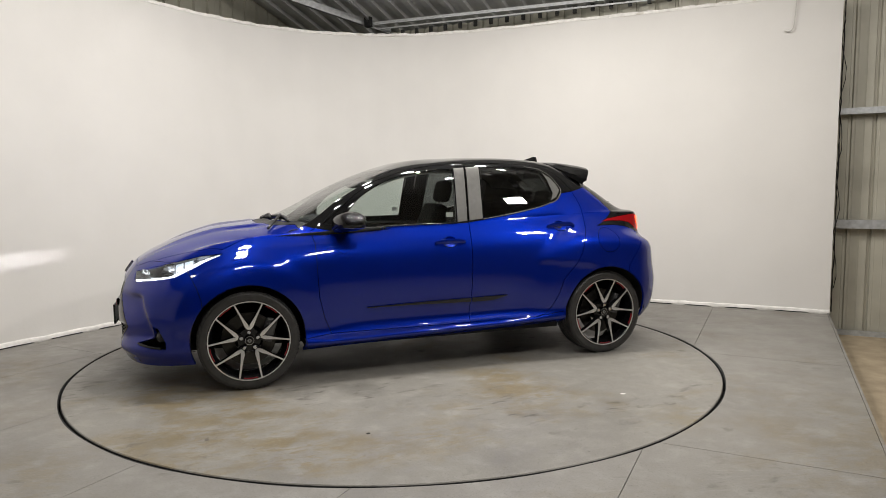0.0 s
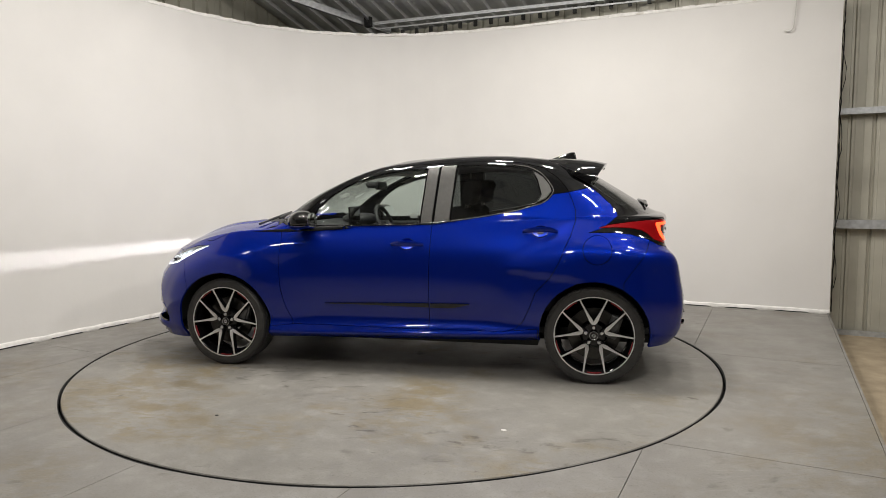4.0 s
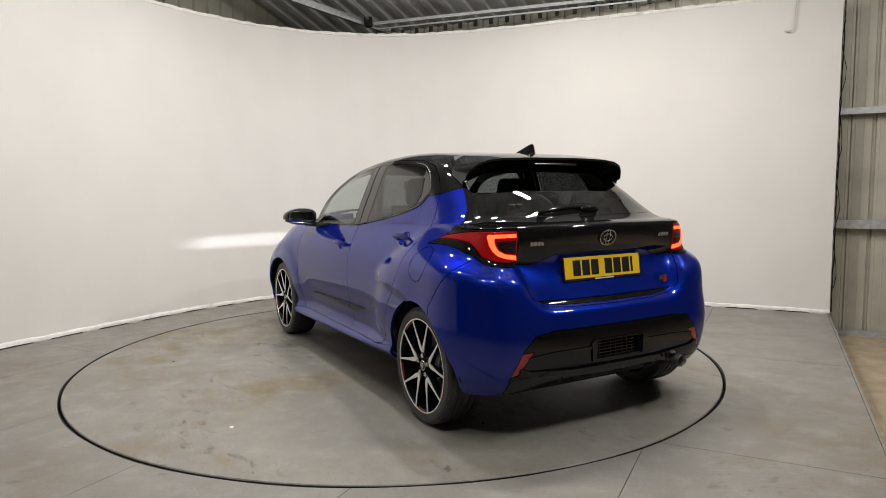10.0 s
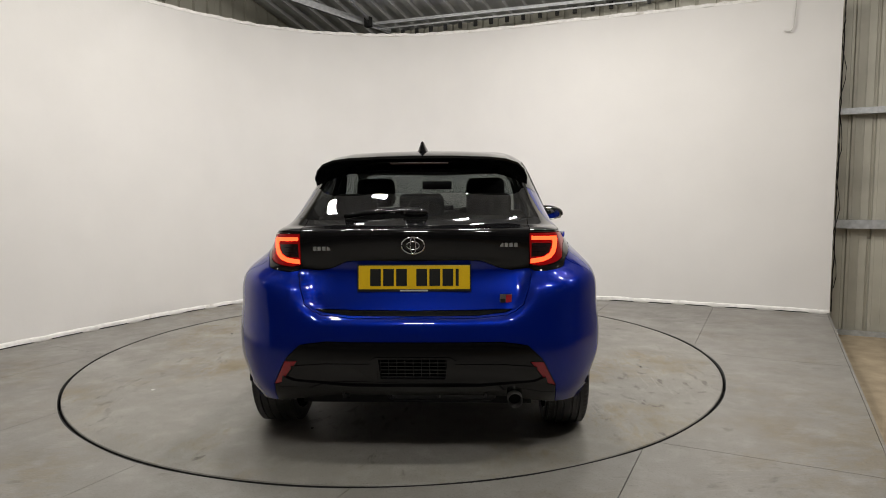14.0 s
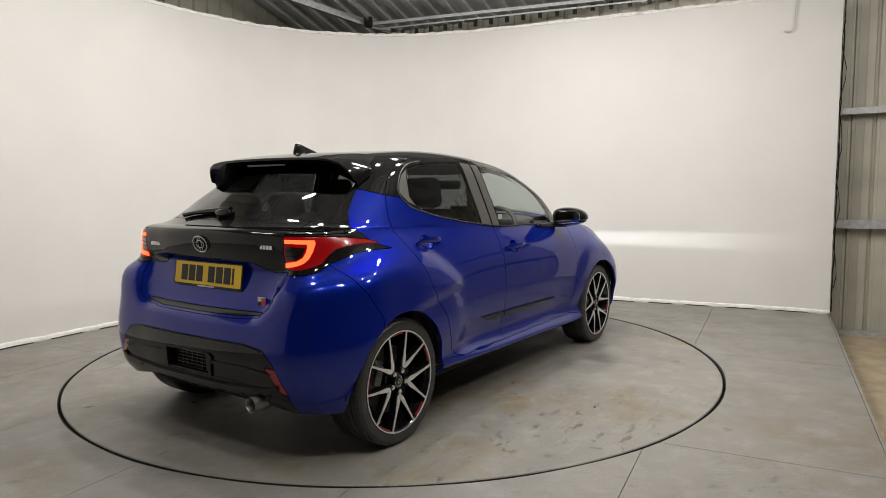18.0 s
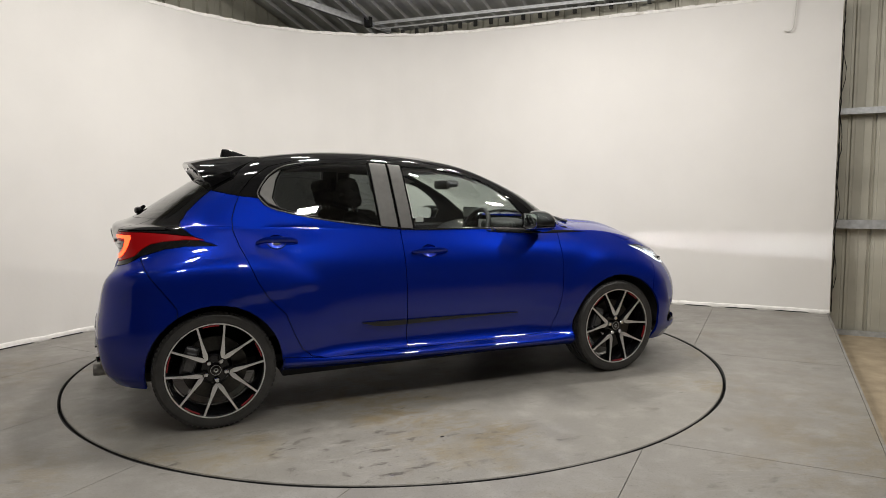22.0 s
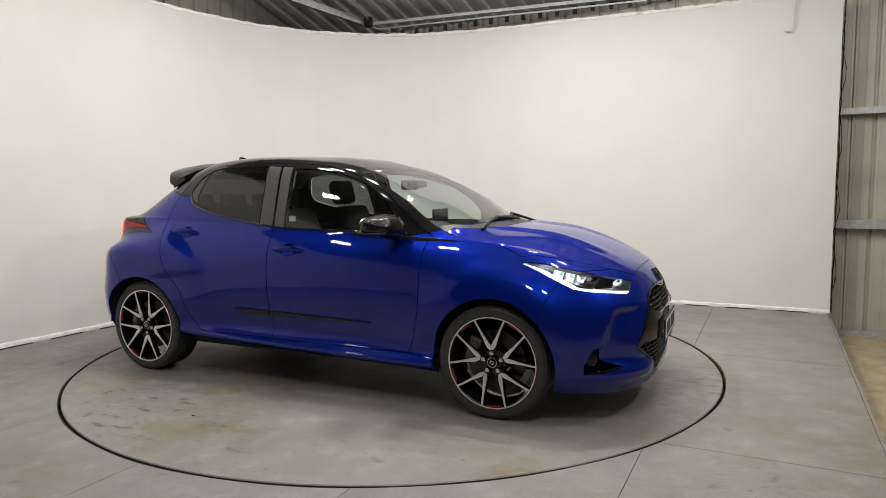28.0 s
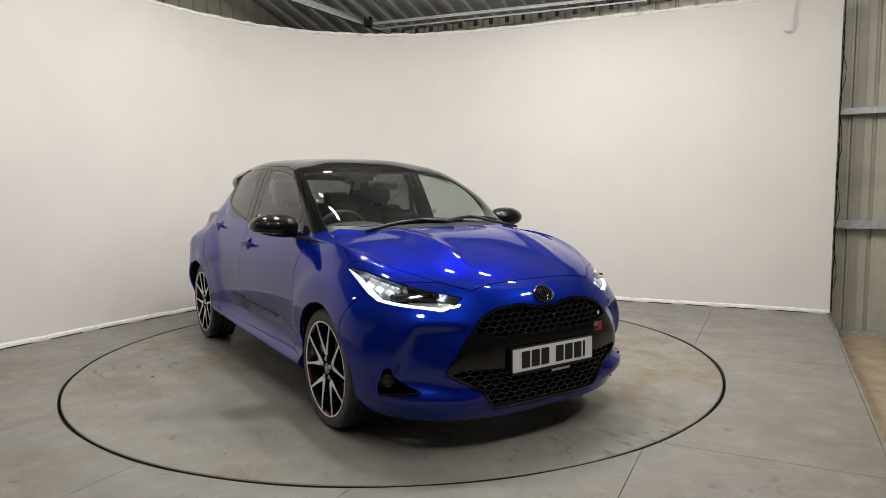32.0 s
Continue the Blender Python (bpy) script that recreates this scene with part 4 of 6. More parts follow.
def cut_body():
    bm = HALF.copy()
    for poly, axis, where in SHAPES.values():
        cut(bm, poly, axis, where)
    bmesh.ops.dissolve_degenerate(bm, edges=bm.edges[:], dist=1e-4)
    return mirrored(bm)


def is_in(name, c):
    poly, axis, where = SHAPES[name]
    q = Vector((c.x, abs(c.y), c.z))
    a, b = AXES[axis]
    return where(q) and inside(poly, q[a], q[b])


def piece_of(c):
    """The body piece to which a bit of skin belongs."""
    I = lambda n: is_in(n, c)
    if I("arch_front") or I("arch_rear"):
        return None
    if c.z > 0.93:
        for n in ("glass_front", "sail", "glass_rear", "quarter_piece", "pillar_front", "pillar_rear", "windscreen"):
            if I(n):
                return n
    if c.x > 1.2:
        if I("headlamp"):
            return "headlamp"
        if I("mesh_upper") or I("mesh_lower") or I("fog"):
            return None
        if I("fascia"):
            return "fascia"
    if I("bonnet"):
        return "bonnet"
    if I("cowl"):
        return "cowl"
    if c.x < -1.0:
        if I("rear_window"):
            return "rear_window"
        if I("tail_lamp") and abs(c.y) > 0.537:
            return "tail_lamp"
        if I("gate_strip"):
            return "gate_strip"
        if I("gate_black") or (I("rear_black") and abs(c.y) < 0.537 and c.x < -1.4):
            return "gate_black"
        if I("gate"):
            return "gate"
        if I("tail_surround") and not I("rear_black") and abs(c.y) > 0.53:
            return "tail_surround"
        if I("rear_black"):
            return "rear_black"
        if I("reflector"):
            return "reflector"
        if I("mesh_rear"):
            return None
        if I("insert"):
            return "insert"
        if I("flap") and c.y > 0:
            return "flap"
    if I("cup_front") or I("cup_rear"):
        return None
    if I("door_front"):
        return "frame_front" if I("black_top") else "door_front"
    if I("door_rear"):
        return "frame_rear" if I("black_top") else "door_rear"
    if I("black_top") or (c.z > 1.25 and abs(c.y) < 0.6) or (c.z > 1.05 and abs(c.y) < 0.6 and c.x > 0):
        return "roof"
    if I("sill"):
        return "sill"
    if I("bumper_gap") and c.z < 0.86 and c.x > 1.5:
        return "bumper_front"
    if I("bumper_rear"):
        return "bumper_rear"
    return "wing" if c.x > 0 else "quarter"


def skin_part(name, faces, material, parent, label="", gap=0.0022, depth=0.014, lift=0.0, only=None):
    """A panel of the body: its bit of skin drawn in by a gap and turned inwards at its edges, with the skin's smooth normals."""
    bm = bmesh.new()
    seen = {}
    for f in faces:
        vs = []
        for v in f.verts:
            if v not in seen:
                seen[v] = bm.verts.new(v.co)
            vs.append(seen[v])
        try:
            bm.faces.new(vs)
        except ValueError:
            pass
    bm.normal_update()
    rim = [e for e in bm.edges if e.is_boundary]
    push = {}
    for e in rim:
        f = e.link_faces[0]
        d = (e.verts[1].co - e.verts[0].co)
        if d.length < 1e-6:
            continue
        n = f.normal.cross(d.normalized())
        if n.dot(f.calc_center_median() - e.verts[0].co) < 0:
            n = -n
        for v in e.verts:
            push.setdefault(v, []).append(n * d.length)
    for v, ns in push.items():
        t = Vector((0, 0, 0))
        for n in ns:
            t += n
        if t.length > 1e-9:
            v.co += t.normalized() * gap
    normal = {v: skin_normal(v.co) for v in bm.verts}
    if lift:
        for v in bm.verts:
            v.co += normal[v] * lift
    skin_faces = len(bm.faces)
    if depth:
        out = bmesh.ops.extrude_edge_only(bm, edges=[e for e in bm.edges if e.is_boundary])
        for g in out["geom"]:
            if isinstance(g, bmesh.types.BMVert):
                g.co -= skin_normal(g.co) * depth
    bm.verts.index_update()
    bm.faces.index_update()
    n_of = {v.index: tuple(n) for v, n in normal.items()}
    me = bpy.data.meshes.new(name)
    bm.normal_update()
    flat = [tuple(f.normal) for f in bm.faces]
    bm.to_mesh(me)
    bm.free()
    me.materials.append(material)
    me.polygons.foreach_set("use_smooth", [True] * len(me.polygons))
    loops = []
    for p in me.polygons:
        for vi in p.vertices:
            loops.append(n_of[vi] if p.index < skin_faces and vi in n_of else flat[p.index])
    me.normals_split_custom_set(loops)
    ob = new(name, me)
    ob.parent = parent
    return tagged(ob, label)


BODY = cut_body()
PIECES = {}
for f in BODY.faces:
    c = f.calc_center_median()
    n = piece_of(c)
    if n:
        sided = n not in ("bonnet", "cowl", "windscreen", "roof", "fascia", "bumper_front", "bumper_rear", "rear_window", "gate", "gate_black", "gate_strip", "insert")
        PIECES.setdefault((n, (1 if c.y > 0 else -1) if sided else 0), []).append(f)


def inner_shell():
    """Dark sheet behind the panels, seen only in the gaps between them."""
    open_ = ("glass_front", "glass_rear", "windscreen", "rear_window", "headlamp")
    bm = bmesh.new()
    seen = {}
    for (n, s), faces in PIECES.items():
        if n in open_:
            continue
        for f in faces:
            vs = []
            for v in f.verts:
                if v not in seen:
                    seen[v] = bm.verts.new(v.co - skin_normal(v.co) * 0.016)
                vs.append(seen[v])
            try:
                bm.faces.new(vs)
            except ValueError:
                pass
    return part("inner_shell", bm, MATT_BLACK, CAR, "matt black sheet behind the panel gaps", smooth=True)


inner_shell()
LOOKS = {
    "glass_front": ("front_door_window", GLASS_CLEAR, "clear green-tinted glass"), "glass_rear": ("rear_door_window", GLASS_DARK, "dark privacy glass"),
    "windscreen": ("windscreen", GLASS_CLEAR, "clear curved glass"), "rear_window": ("rear_window", GLASS_REAR, "dark privacy glass"),
    "sail": ("mirror_sail", PILLAR, "grey corner panel"), "quarter_piece": ("quarter_panel_trim", PILLAR, "grey corner trim"),
    "pillar_front": ("pillar_trim", PILLAR, "grey satin pillar film"), "pillar_rear": ("pillar_trim", PILLAR, "grey satin pillar film"),
    "headlamp": ("headlamp", LENS_CLEAR, "lit headlamp behind a clear lens"), "tail_lamp": ("tail_lamp", None, "lit red tail lamp"),
    "fascia": ("grille_surround", GLOSS_BLACK, "gloss black"), "bonnet": ("bonnet", PAINT, ""), "cowl": ("cowl_panel", SATIN_BLACK, "black plastic"),
    "gate_strip": ("tailgate_strip", GLOSS_BLACK, "gloss black"), "gate_black": ("tailgate_panel", GLOSS_BLACK, "gloss black"), "gate": ("tailgate", PAINT, ""),
    "tail_surround": ("lamp_surround", GLOSS_BLACK, "gloss black"), "rear_black": ("window_surround", GLOSS_BLACK, "gloss black"),
    "reflector": ("rear_reflector", None, "red reflector"), "insert": ("bumper_insert", GLOSS_BLACK, "gloss black"), "flap": ("fuel_flap", PAINT, ""),
    "door_front": ("front_door", PAINT, ""), "door_rear": ("rear_door", PAINT, ""), "frame_front": ("door_frame", GLOSS_BLACK, "gloss black"),
    "frame_rear": ("door_frame", GLOSS_BLACK, "gloss black"), "roof": ("roof", GLOSS_BLACK, "gloss black"), "sill": ("side_skirt", PAINT, ""),
    "bumper_front": ("front_bumper", PAINT, ""), "bumper_rear": ("rear_bumper", PAINT, ""), "wing": ("front_wing", PAINT, ""), "quarter": ("rear_wing", PAINT, ""),
}
RED_LENS = shade("red_lamp_lens", (0.16, 0.002, 0.005), rough=0.22, coat=0.12, emit=(1.0, 0.015, 0.01), power=0.10)
RED_LENS.node_tree.nodes["Principled BSDF"].inputs["Specular IOR Level"].default_value = 0.2
RED_REFLECTOR = shade("red_reflector", (0.28, 0.006, 0.012), rough=0.2, coat=1.0, vary=0.2, scale=220)
PANEL = {}
for (n, s), faces in PIECES.items():
    name, mat, label = LOOKS[n]
    mat = mat or (RED_LENS if n == "tail_lamp" else RED_REFLECTOR)
    glass = mat in (GLASS_CLEAR, GLASS_DARK, GLASS_REAR, LENS_CLEAR)
    ob = skin_part(name, faces, mat, CAR, label, gap=0.001 if glass else 0.0022, depth=0.0 if glass else 0.014)
    if glass:
        ob.visible_shadow = False
    PANEL[n, s] = ob


# ---------------------------------------------------------------- wheels
def tyre():
    prof = [(.240, -.090), (.247, -.100), (.270, -.106), (.290, -.103), (.302, -.094), (.3085, -.080)]
    for y in (-.055, -.02, .02, .055):
        prof += [(.311, y - .006), (.3055, y - .004), (.3055, y + .004), (.311, y + .006)]
    prof += [(.3085, .080), (.302, .094), (.290, .103), (.270, .106), (.247, .100), (.240, .090)]
    return lathe(prof, 96, "y")


def tread_block():
    """One shoulder block of the tread, at the top of the tyre."""
    return join(box(.0180, .026, .0065, 0, .078, .3025), box(.0180, .026, .0065, 0, -.078, .3025), box(.0180, .010, .007, 0, .092, .2945), box(.0180, .010, .007, 0, -.092, .2945))


def rim_barrel():
    return lathe([(.232, .098), (.236, .102), (.229, .103), (.222, .096), (.219, .080), (.206, .055), (.200, .0), (.206, -.07), (.228, -.098), (.232, -.098), (.222, -.06), (.222, .06)], 72, "y", closed=True)


def rim_lip():
    return lathe([(.2335, .1015), (.2335, .1045), (.2275, .1042), (.2265, .099)], 96, "y", closed=True)


def spoke_side(a, lean):
    """One black spoke body: a tapered bar from the hub to the rim, seen from outside at +y."""
    bm = bmesh.new()
    prof = [(.052, .018, .050, .086), (.10, .0112, .055, .092), (.16, .0064, .061, .0965), (.227, .0062, .068, .0998)]
    rows = []
    for r, w, y0, y1 in prof:
        s = -lean * (.214 - r) * 0.128
        rows.append([bm.verts.new((r, y0, s - w * 1.1)), bm.verts.new((r, y1, s - w)), bm.verts.new((r, y1, s + w)), bm.verts.new((r, y0, s + w * 1.1))])
    for p, q in zip(rows, rows[1:]):
        for k in range(4):
            bm.faces.new((p[k], p[(k + 1) % 4], q[(k + 1) % 4], q[k]))
    bm.faces.new(rows[0])
    bm.faces.new(rows[-1])
    bmesh.ops.recalc_face_normals(bm, faces=bm.faces)
    bmesh.ops.rotate(bm, cent=(0, 0, 0), matrix=Matrix.Rotation(a, 3, "Y"), verts=bm.verts)
    return bm


def spoke_face(a, lean):
    """The bright machined face on a spoke: broad near the hub, a blade towards the rim."""
    bm = bmesh.new()
    prof = [(.063, .0045, .0905), (.074, .0085, .0930), (.088, .0112, .0944), (.100, .0100, .0955), (.135, .0068, .0980), (.17, .0052, .1005), (.2285, .0046, .1036)]
    rows = []
    for r, w, y in prof:
        s = -lean * (.214 - r) * 0.128
        rows.append([bm.verts.new((r, y - .006, s - w * 1.05)), bm.verts.new((r, y, s - w)), bm.verts.new((r, y + .0006, s)), bm.verts.new((r, y, s + w)), bm.verts.new((r, y - .006, s + w * 1.05))])
    for p, q in zip(rows, rows[1:]):
        for k in range(4):
            bm.faces.new((p[k], p[k + 1], q[k + 1], q[k]))
    bm.faces.new(rows[0])
    bm.faces.new(rows[-1])
    bmesh.ops.recalc_face_normals(bm, faces=bm.faces)
    bmesh.ops.rotate(bm, cent=(0, 0, 0), matrix=Matrix.Rotation(a, 3, "Y"), verts=bm.verts)
    return bm


def arc_bar(r0, r1, y0, y1, a0, a1, n=10):
    """A curved bar between two radii, from one angle to another."""
    bm = bmesh.new()
    rows = []
    for k in range(n + 1):
        a = a0 + (a1 - a0) * k / n
        c, s = math.cos(a), -math.sin(a)
        rows.append([bm.verts.new((r * c, y, r * s)) for r, y in ((r0, y0), (r1, y0), (r1, y1), (r0, y1))])
    for p, q in zip(rows, rows[1:]):
        for k in range(4):
            bm.faces.new((p[k], p[(k + 1) % 4], q[(k + 1) % 4], q[k]))
    bm.faces.new(rows[0])
    bm.faces.new(rows[-1])
    bmesh.ops.recalc_face_normals(bm, faces=bm.faces)
    return bm


DISC = shade("brake_disc_steel", (0.06, 0.058, 0.055), rough=0.35, metal=1.0, vary=0.15, scale=60)
CALIPER = shade("cast_caliper", (0.13, 0.13, 0.133), rough=0.45, metal=0.8, vary=0.15, scale=50)


def wider(bm, k=1.070):
    """Stretches a rim piece outwards from the axle."""
    bmesh.ops.scale(bm, vec=(k, 1, k), verts=bm.verts)
    return bm


def build_wheel():
    """A wheel with its outer face at +y, the hub's middle at the origin."""
    w = new("wheel")
    w.parent = CAR
    tagged(w, "black ten-spoke alloy wheel with machined faces and red accents")
    ty = part("tyre", tyre(), RUBBER, w, "low-profile black tyre", smooth=True, sharp=28)
    bm = join(*[(lambda b: (bmesh.ops.rotate(b, cent=(0, 0, 0), matrix=Matrix.Rotation(2 * math.pi * k / 72, 3, "Y"), verts=b.verts), b)[1])(tread_block()) for k in range(72)])
    tagged(part("tread", bm, RUBBER, w), kind="stuff")
    part("rim", wider(rim_barrel()), RIM_BLACK, w, "gloss black rim", smooth=True, sharp=35)
    part("rim_edge", wider(rim_lip()), MACHINED, w, "bright machined rim edge", smooth=True, sharp=35)
    part("hub", lathe([(.0, .060), (.070, .060), (.074, .050), (.074, -.02), (.0, -.02)], 40), RIM_BLACK, w, smooth=True, sharp=35)
    part("brake_disc", lathe([(.09, .0), (.165, .0), (.165, .022), (.09, .022)], 56, closed=True), DISC, w, "steel brake disc", smooth=True, sharp=35)
    step = 2 * math.pi / 5
    for k in range(5):
        mid = math.pi / 2 + step * k + math.pi
        for lean in (1, -1):
            a = -(mid + step / 2 + lean * 0.343)
            part("spoke", wider(spoke_side(a, lean)), RIM_BLACK, w)
            part("spoke_face", wider(spoke_face(a, lean)), MACHINED, w, "bright machined face", smooth=True, sharp=30)
        part("accent", wider(arc_bar(.2185, .2235, .092, .1018, -mid - 0.17, -mid + 0.17)), RED_ACCENT, w, "red accent")
        a = mid + step / 2
        c = (math.cos(a) * .052, .0, -math.sin(-a) * .052)
        part("wheel_nut", lathe([(.0, .0975), (.009, .0975), (.0128, .093), (.0128, .06)], 12), CHROME, w, m=pose(c[0], 0, c[2]), smooth=True, sharp=35)
    part("centre_cap", lathe([(.0, .0925), (.020, .0925), (.026, .090), (.029, .084), (.029, .06)], 32), RIM_BLACK, w, smooth=True, sharp=30)
    part("cap_ring", lathe([(.0235, .0905), (.0265, .0915), (.0285, .0895), (.0265, .088)], 32, closed=True), CHROME, w, smooth=True)
    bm = lathe([(.006, .0925), (.009, .0945), (.012, .0925)], 20, closed=True)
    part("cap_mark", bm, CHROME, w)
    return w


WHEEL = build_wheel()
WHEEL.matrix_basis = pose(WHEEL_X, .742, WHEEL_R, 0, 0, 0)
for x, s, turn in ((-WHEEL_X, 1, 1), (WHEEL_X, -1, 3), (-WHEEL_X, -1, -32)):
    o = copy_thing(WHEEL, pose(0, 0, 0))
    o.parent = CAR
    o.matrix_basis = pose(x, .742 * s, WHEEL_R, 0, turn, 0 if s > 0 else 180)

for x in (WHEEL_X, -WHEEL_X):
    for s in (1, -1):
        cal = join(box(.07, .05, .15, 0, 0, -.075, bevel=.012), box(.05, .02, .10, .0, .03, -.05, bevel=.006))
        part("brake_caliper", cal, CALIPER, CAR, "grey brake caliper", m=pose(x - 0.125, s * .775, WHEEL_R + 0.05, 0, -18, 0 if s > 0 else 180))
        arch = bmesh.new()
        R = 0.363
        rows = []
        for k in range(25):
            a = radians(-1 + 182 * k / 24)
            rows.append([arch.verts.new((x + R * math.cos(a), s * y, .315 + R * math.sin(a))) for y in (.825, .80, .50)])
        for p, q in zip(rows, rows[1:]):
            for k in range(2):
                arch.faces.new((p[k], p[k + 1], q[k + 1], q[k]))
        arch.faces.new([r[2] for r in rows])
        part("wheel_arch_liner", arch, MATT_BLACK, CAR, "matt black arch liner", smooth=True, sharp=40)


# ---------------------------------------------------------------- things fixed to the body
def skin_patch(poly, axis, lift, parent_name, material, label="", side=1, base=0.004, step=0.03, toward="", parent=None, smooth=True):
    """A flat outline laid on the body's skin and raised by lift, with edges going down to it."""
    a, b = AXES[axis]
    bm = bmesh.new()
    vs = []
    for p in poly:
        co = Vector((0, 0, 0))
        co[a], co[b] = p
        vs.append(bm.verts.new(co))
    bm.faces.new(vs)
    for k, ax in ((0, a), (1, b)):
        lo, hi = min(p[k] for p in poly), max(p[k] for p in poly)
        n = int((hi - lo) / step)
        for i in range(1, n + 1):
            co, no = Vector((0, 0, 0)), Vector((0, 0, 0))
            co[ax], no[ax] = lo + (hi - lo) * i / (n + 1), 1
            bmesh.ops.bisect_plane(bm, geom=bm.verts[:] + bm.edges[:] + bm.faces[:], plane_co=co, plane_no=no, dist=1e-5)
    nor = {}
    for v in bm.verts:
        if axis == "y":
            h, n = skin_at(x=v.co.x, z=v.co.z)
        elif axis == "x":
            h, n = skin_at(y=v.co.y, z=v.co.z, toward=toward)
        else:
            h, n = skin_at(x=v.co.x, y=v.co.y)
        v.co = h + n * lift
        nor[v] = n
    rim = [e for e in bm.edges if e.is_boundary]
    out = bmesh.ops.extrude_edge_only(bm, edges=rim)
    for g in out["geom"]:
        if isinstance(g, bmesh.types.BMVert):
            g.co -= skin_normal(g.co) * (lift + base)
    if side < 0:
        bmesh.ops.scale(bm, vec=(1, -1, 1), verts=bm.verts)
    bmesh.ops.recalc_face_normals(bm, faces=bm.faces)
    return part(parent_name, bm, material, parent or CAR, label, smooth=smooth, sharp=35)


def skin_line(points, axis, radius, toward="", lift=0.0):
    out = []
    for p in points:
        h, n = skin_at(x=p[0], z=p[1]) if axis == "y" else (skin_at(y=p[0], z=p[1], toward=toward) if axis == "x" else skin_at(x=p[0], y=p[1]))
        out.append(h + n * lift)
    return out


def flip(bm, s):
    if s < 0:
        bmesh.ops.scale(bm, vec=(1, -1, 1), verts=bm.verts)
        bmesh.ops.reverse_faces(bm, faces=bm.faces)
    return bm


def ellipsoid(cx, cy, cz, rx, ry, rz, power=2.6, nu=28, nv=14):
    """A rounded block between a ball and a box."""
    bm = bmesh.new()
    f = lambda c: math.copysign(abs(c) ** (2 / power), c)
    rows = []
    for i in range(nv + 1):
        t = -math.pi / 2 + math.pi * i / nv
        rows.append([bm.verts.new((cx + rx * f(math.cos(t)) * f(math.cos(2 * math.pi * k / nu)), cy + ry * f(math.cos(t)) * f(math.sin(2 * math.pi * k / nu)), cz + rz * f(math.sin(t)))) for k in range(nu)])
    for p, q in zip(rows, rows[1:]):
        for k in range(nu):
            bm.faces.new((p[k], p[(k + 1) % nu], q[(k + 1) % nu], q[k]))
    bmesh.ops.remove_doubles(bm, verts=bm.verts, dist=1e-5)
    bmesh.ops.recalc_face_normals(bm, faces=bm.faces)
    return bm


LED_WHITE = shade("white_running_light", (0.9, 0.9, 0.9), rough=0.3, emit=(0.90, 0.96, 1.0), power=1.9)
LED_CELL = shade("lit_reflector_cell", (0.7, 0.72, 0.74), rough=0.12, metal=1.0, emit=(0.9, 0.95, 1.0), power=0.25)
LED_LENS = shade("lit_lens_cell", (0.8, 0.82, 0.84), rough=0.2, emit=(0.88, 0.95, 1.0), power=0.85)
BEAM = shade("headlamp_beam_source", (1, 1, 1), rough=0.5, emit=(0.95, 0.97, 1.0), power=58000.0)
LED_RED = shade("red_tail_light_bar", (0.5, 0.02, 0.01), rough=0.3, emit=(1.0, 0.060, 0.015), power=4.4)
LAMP_DARK = shade("dark_lamp_housing", (0.05, 0.05, 0.055), rough=0.25, metal=0.7)
LAMP_SILVER = shade("silvered_lamp_housing", (0.46, 0.47, 0.49), rough=0.22, metal=1.0, vary=0.25, scale=45)
SMOKED = shade("smoked_lamp_inner", (0.02, 0.006, 0.007), rough=0.15, coat=1.0)
PLATE_Y = shade("yellow_reflective_plate", (0.90, 0.58, 0.015), rough=0.35, vary=0.04, scale=200)
PLATE_W = shade("white_reflective_plate", (0.78, 0.79, 0.80), rough=0.4, vary=0.03, scale=200)
PLATE_INK = shade("plate_ink", (0.008, 0.008, 0.008), rough=0.5)
SILVER = shade("silver_trim", (0.55, 0.56, 0.58), rough=0.25, metal=1.0)
BADGE_RED = shade("red_enamel", (0.45, 0.02, 0.03), rough=0.3, coat=0.6)
MIRROR_GLASS = shade("mirror_glass", (0.85, 0.86, 0.87), rough=0.02, metal=1.0)
WHITE_LABEL = shade("pale_sticker", (0.6, 0.6, 0.58), rough=0.6)

# headlamps
def beam_way(ob):
    """Opens a slot in a lamp's inner part, through which the beam leaves."""
    bm = bmesh.new()
    bm.from_mesh(ob.data)
    gone = [f for f in bm.faces if min(v.co.z for v in f.verts) < .744 and max(v.co.z for v in f.verts) > .708 and .505 < abs(f.calc_center_median().y) < .668 and f.calc_center_median().x > 1.69]
    bmesh.ops.delete(bm, geom=gone, context="FACES")
    bm.to_mesh(ob.data)
    bm.free()
    return ob


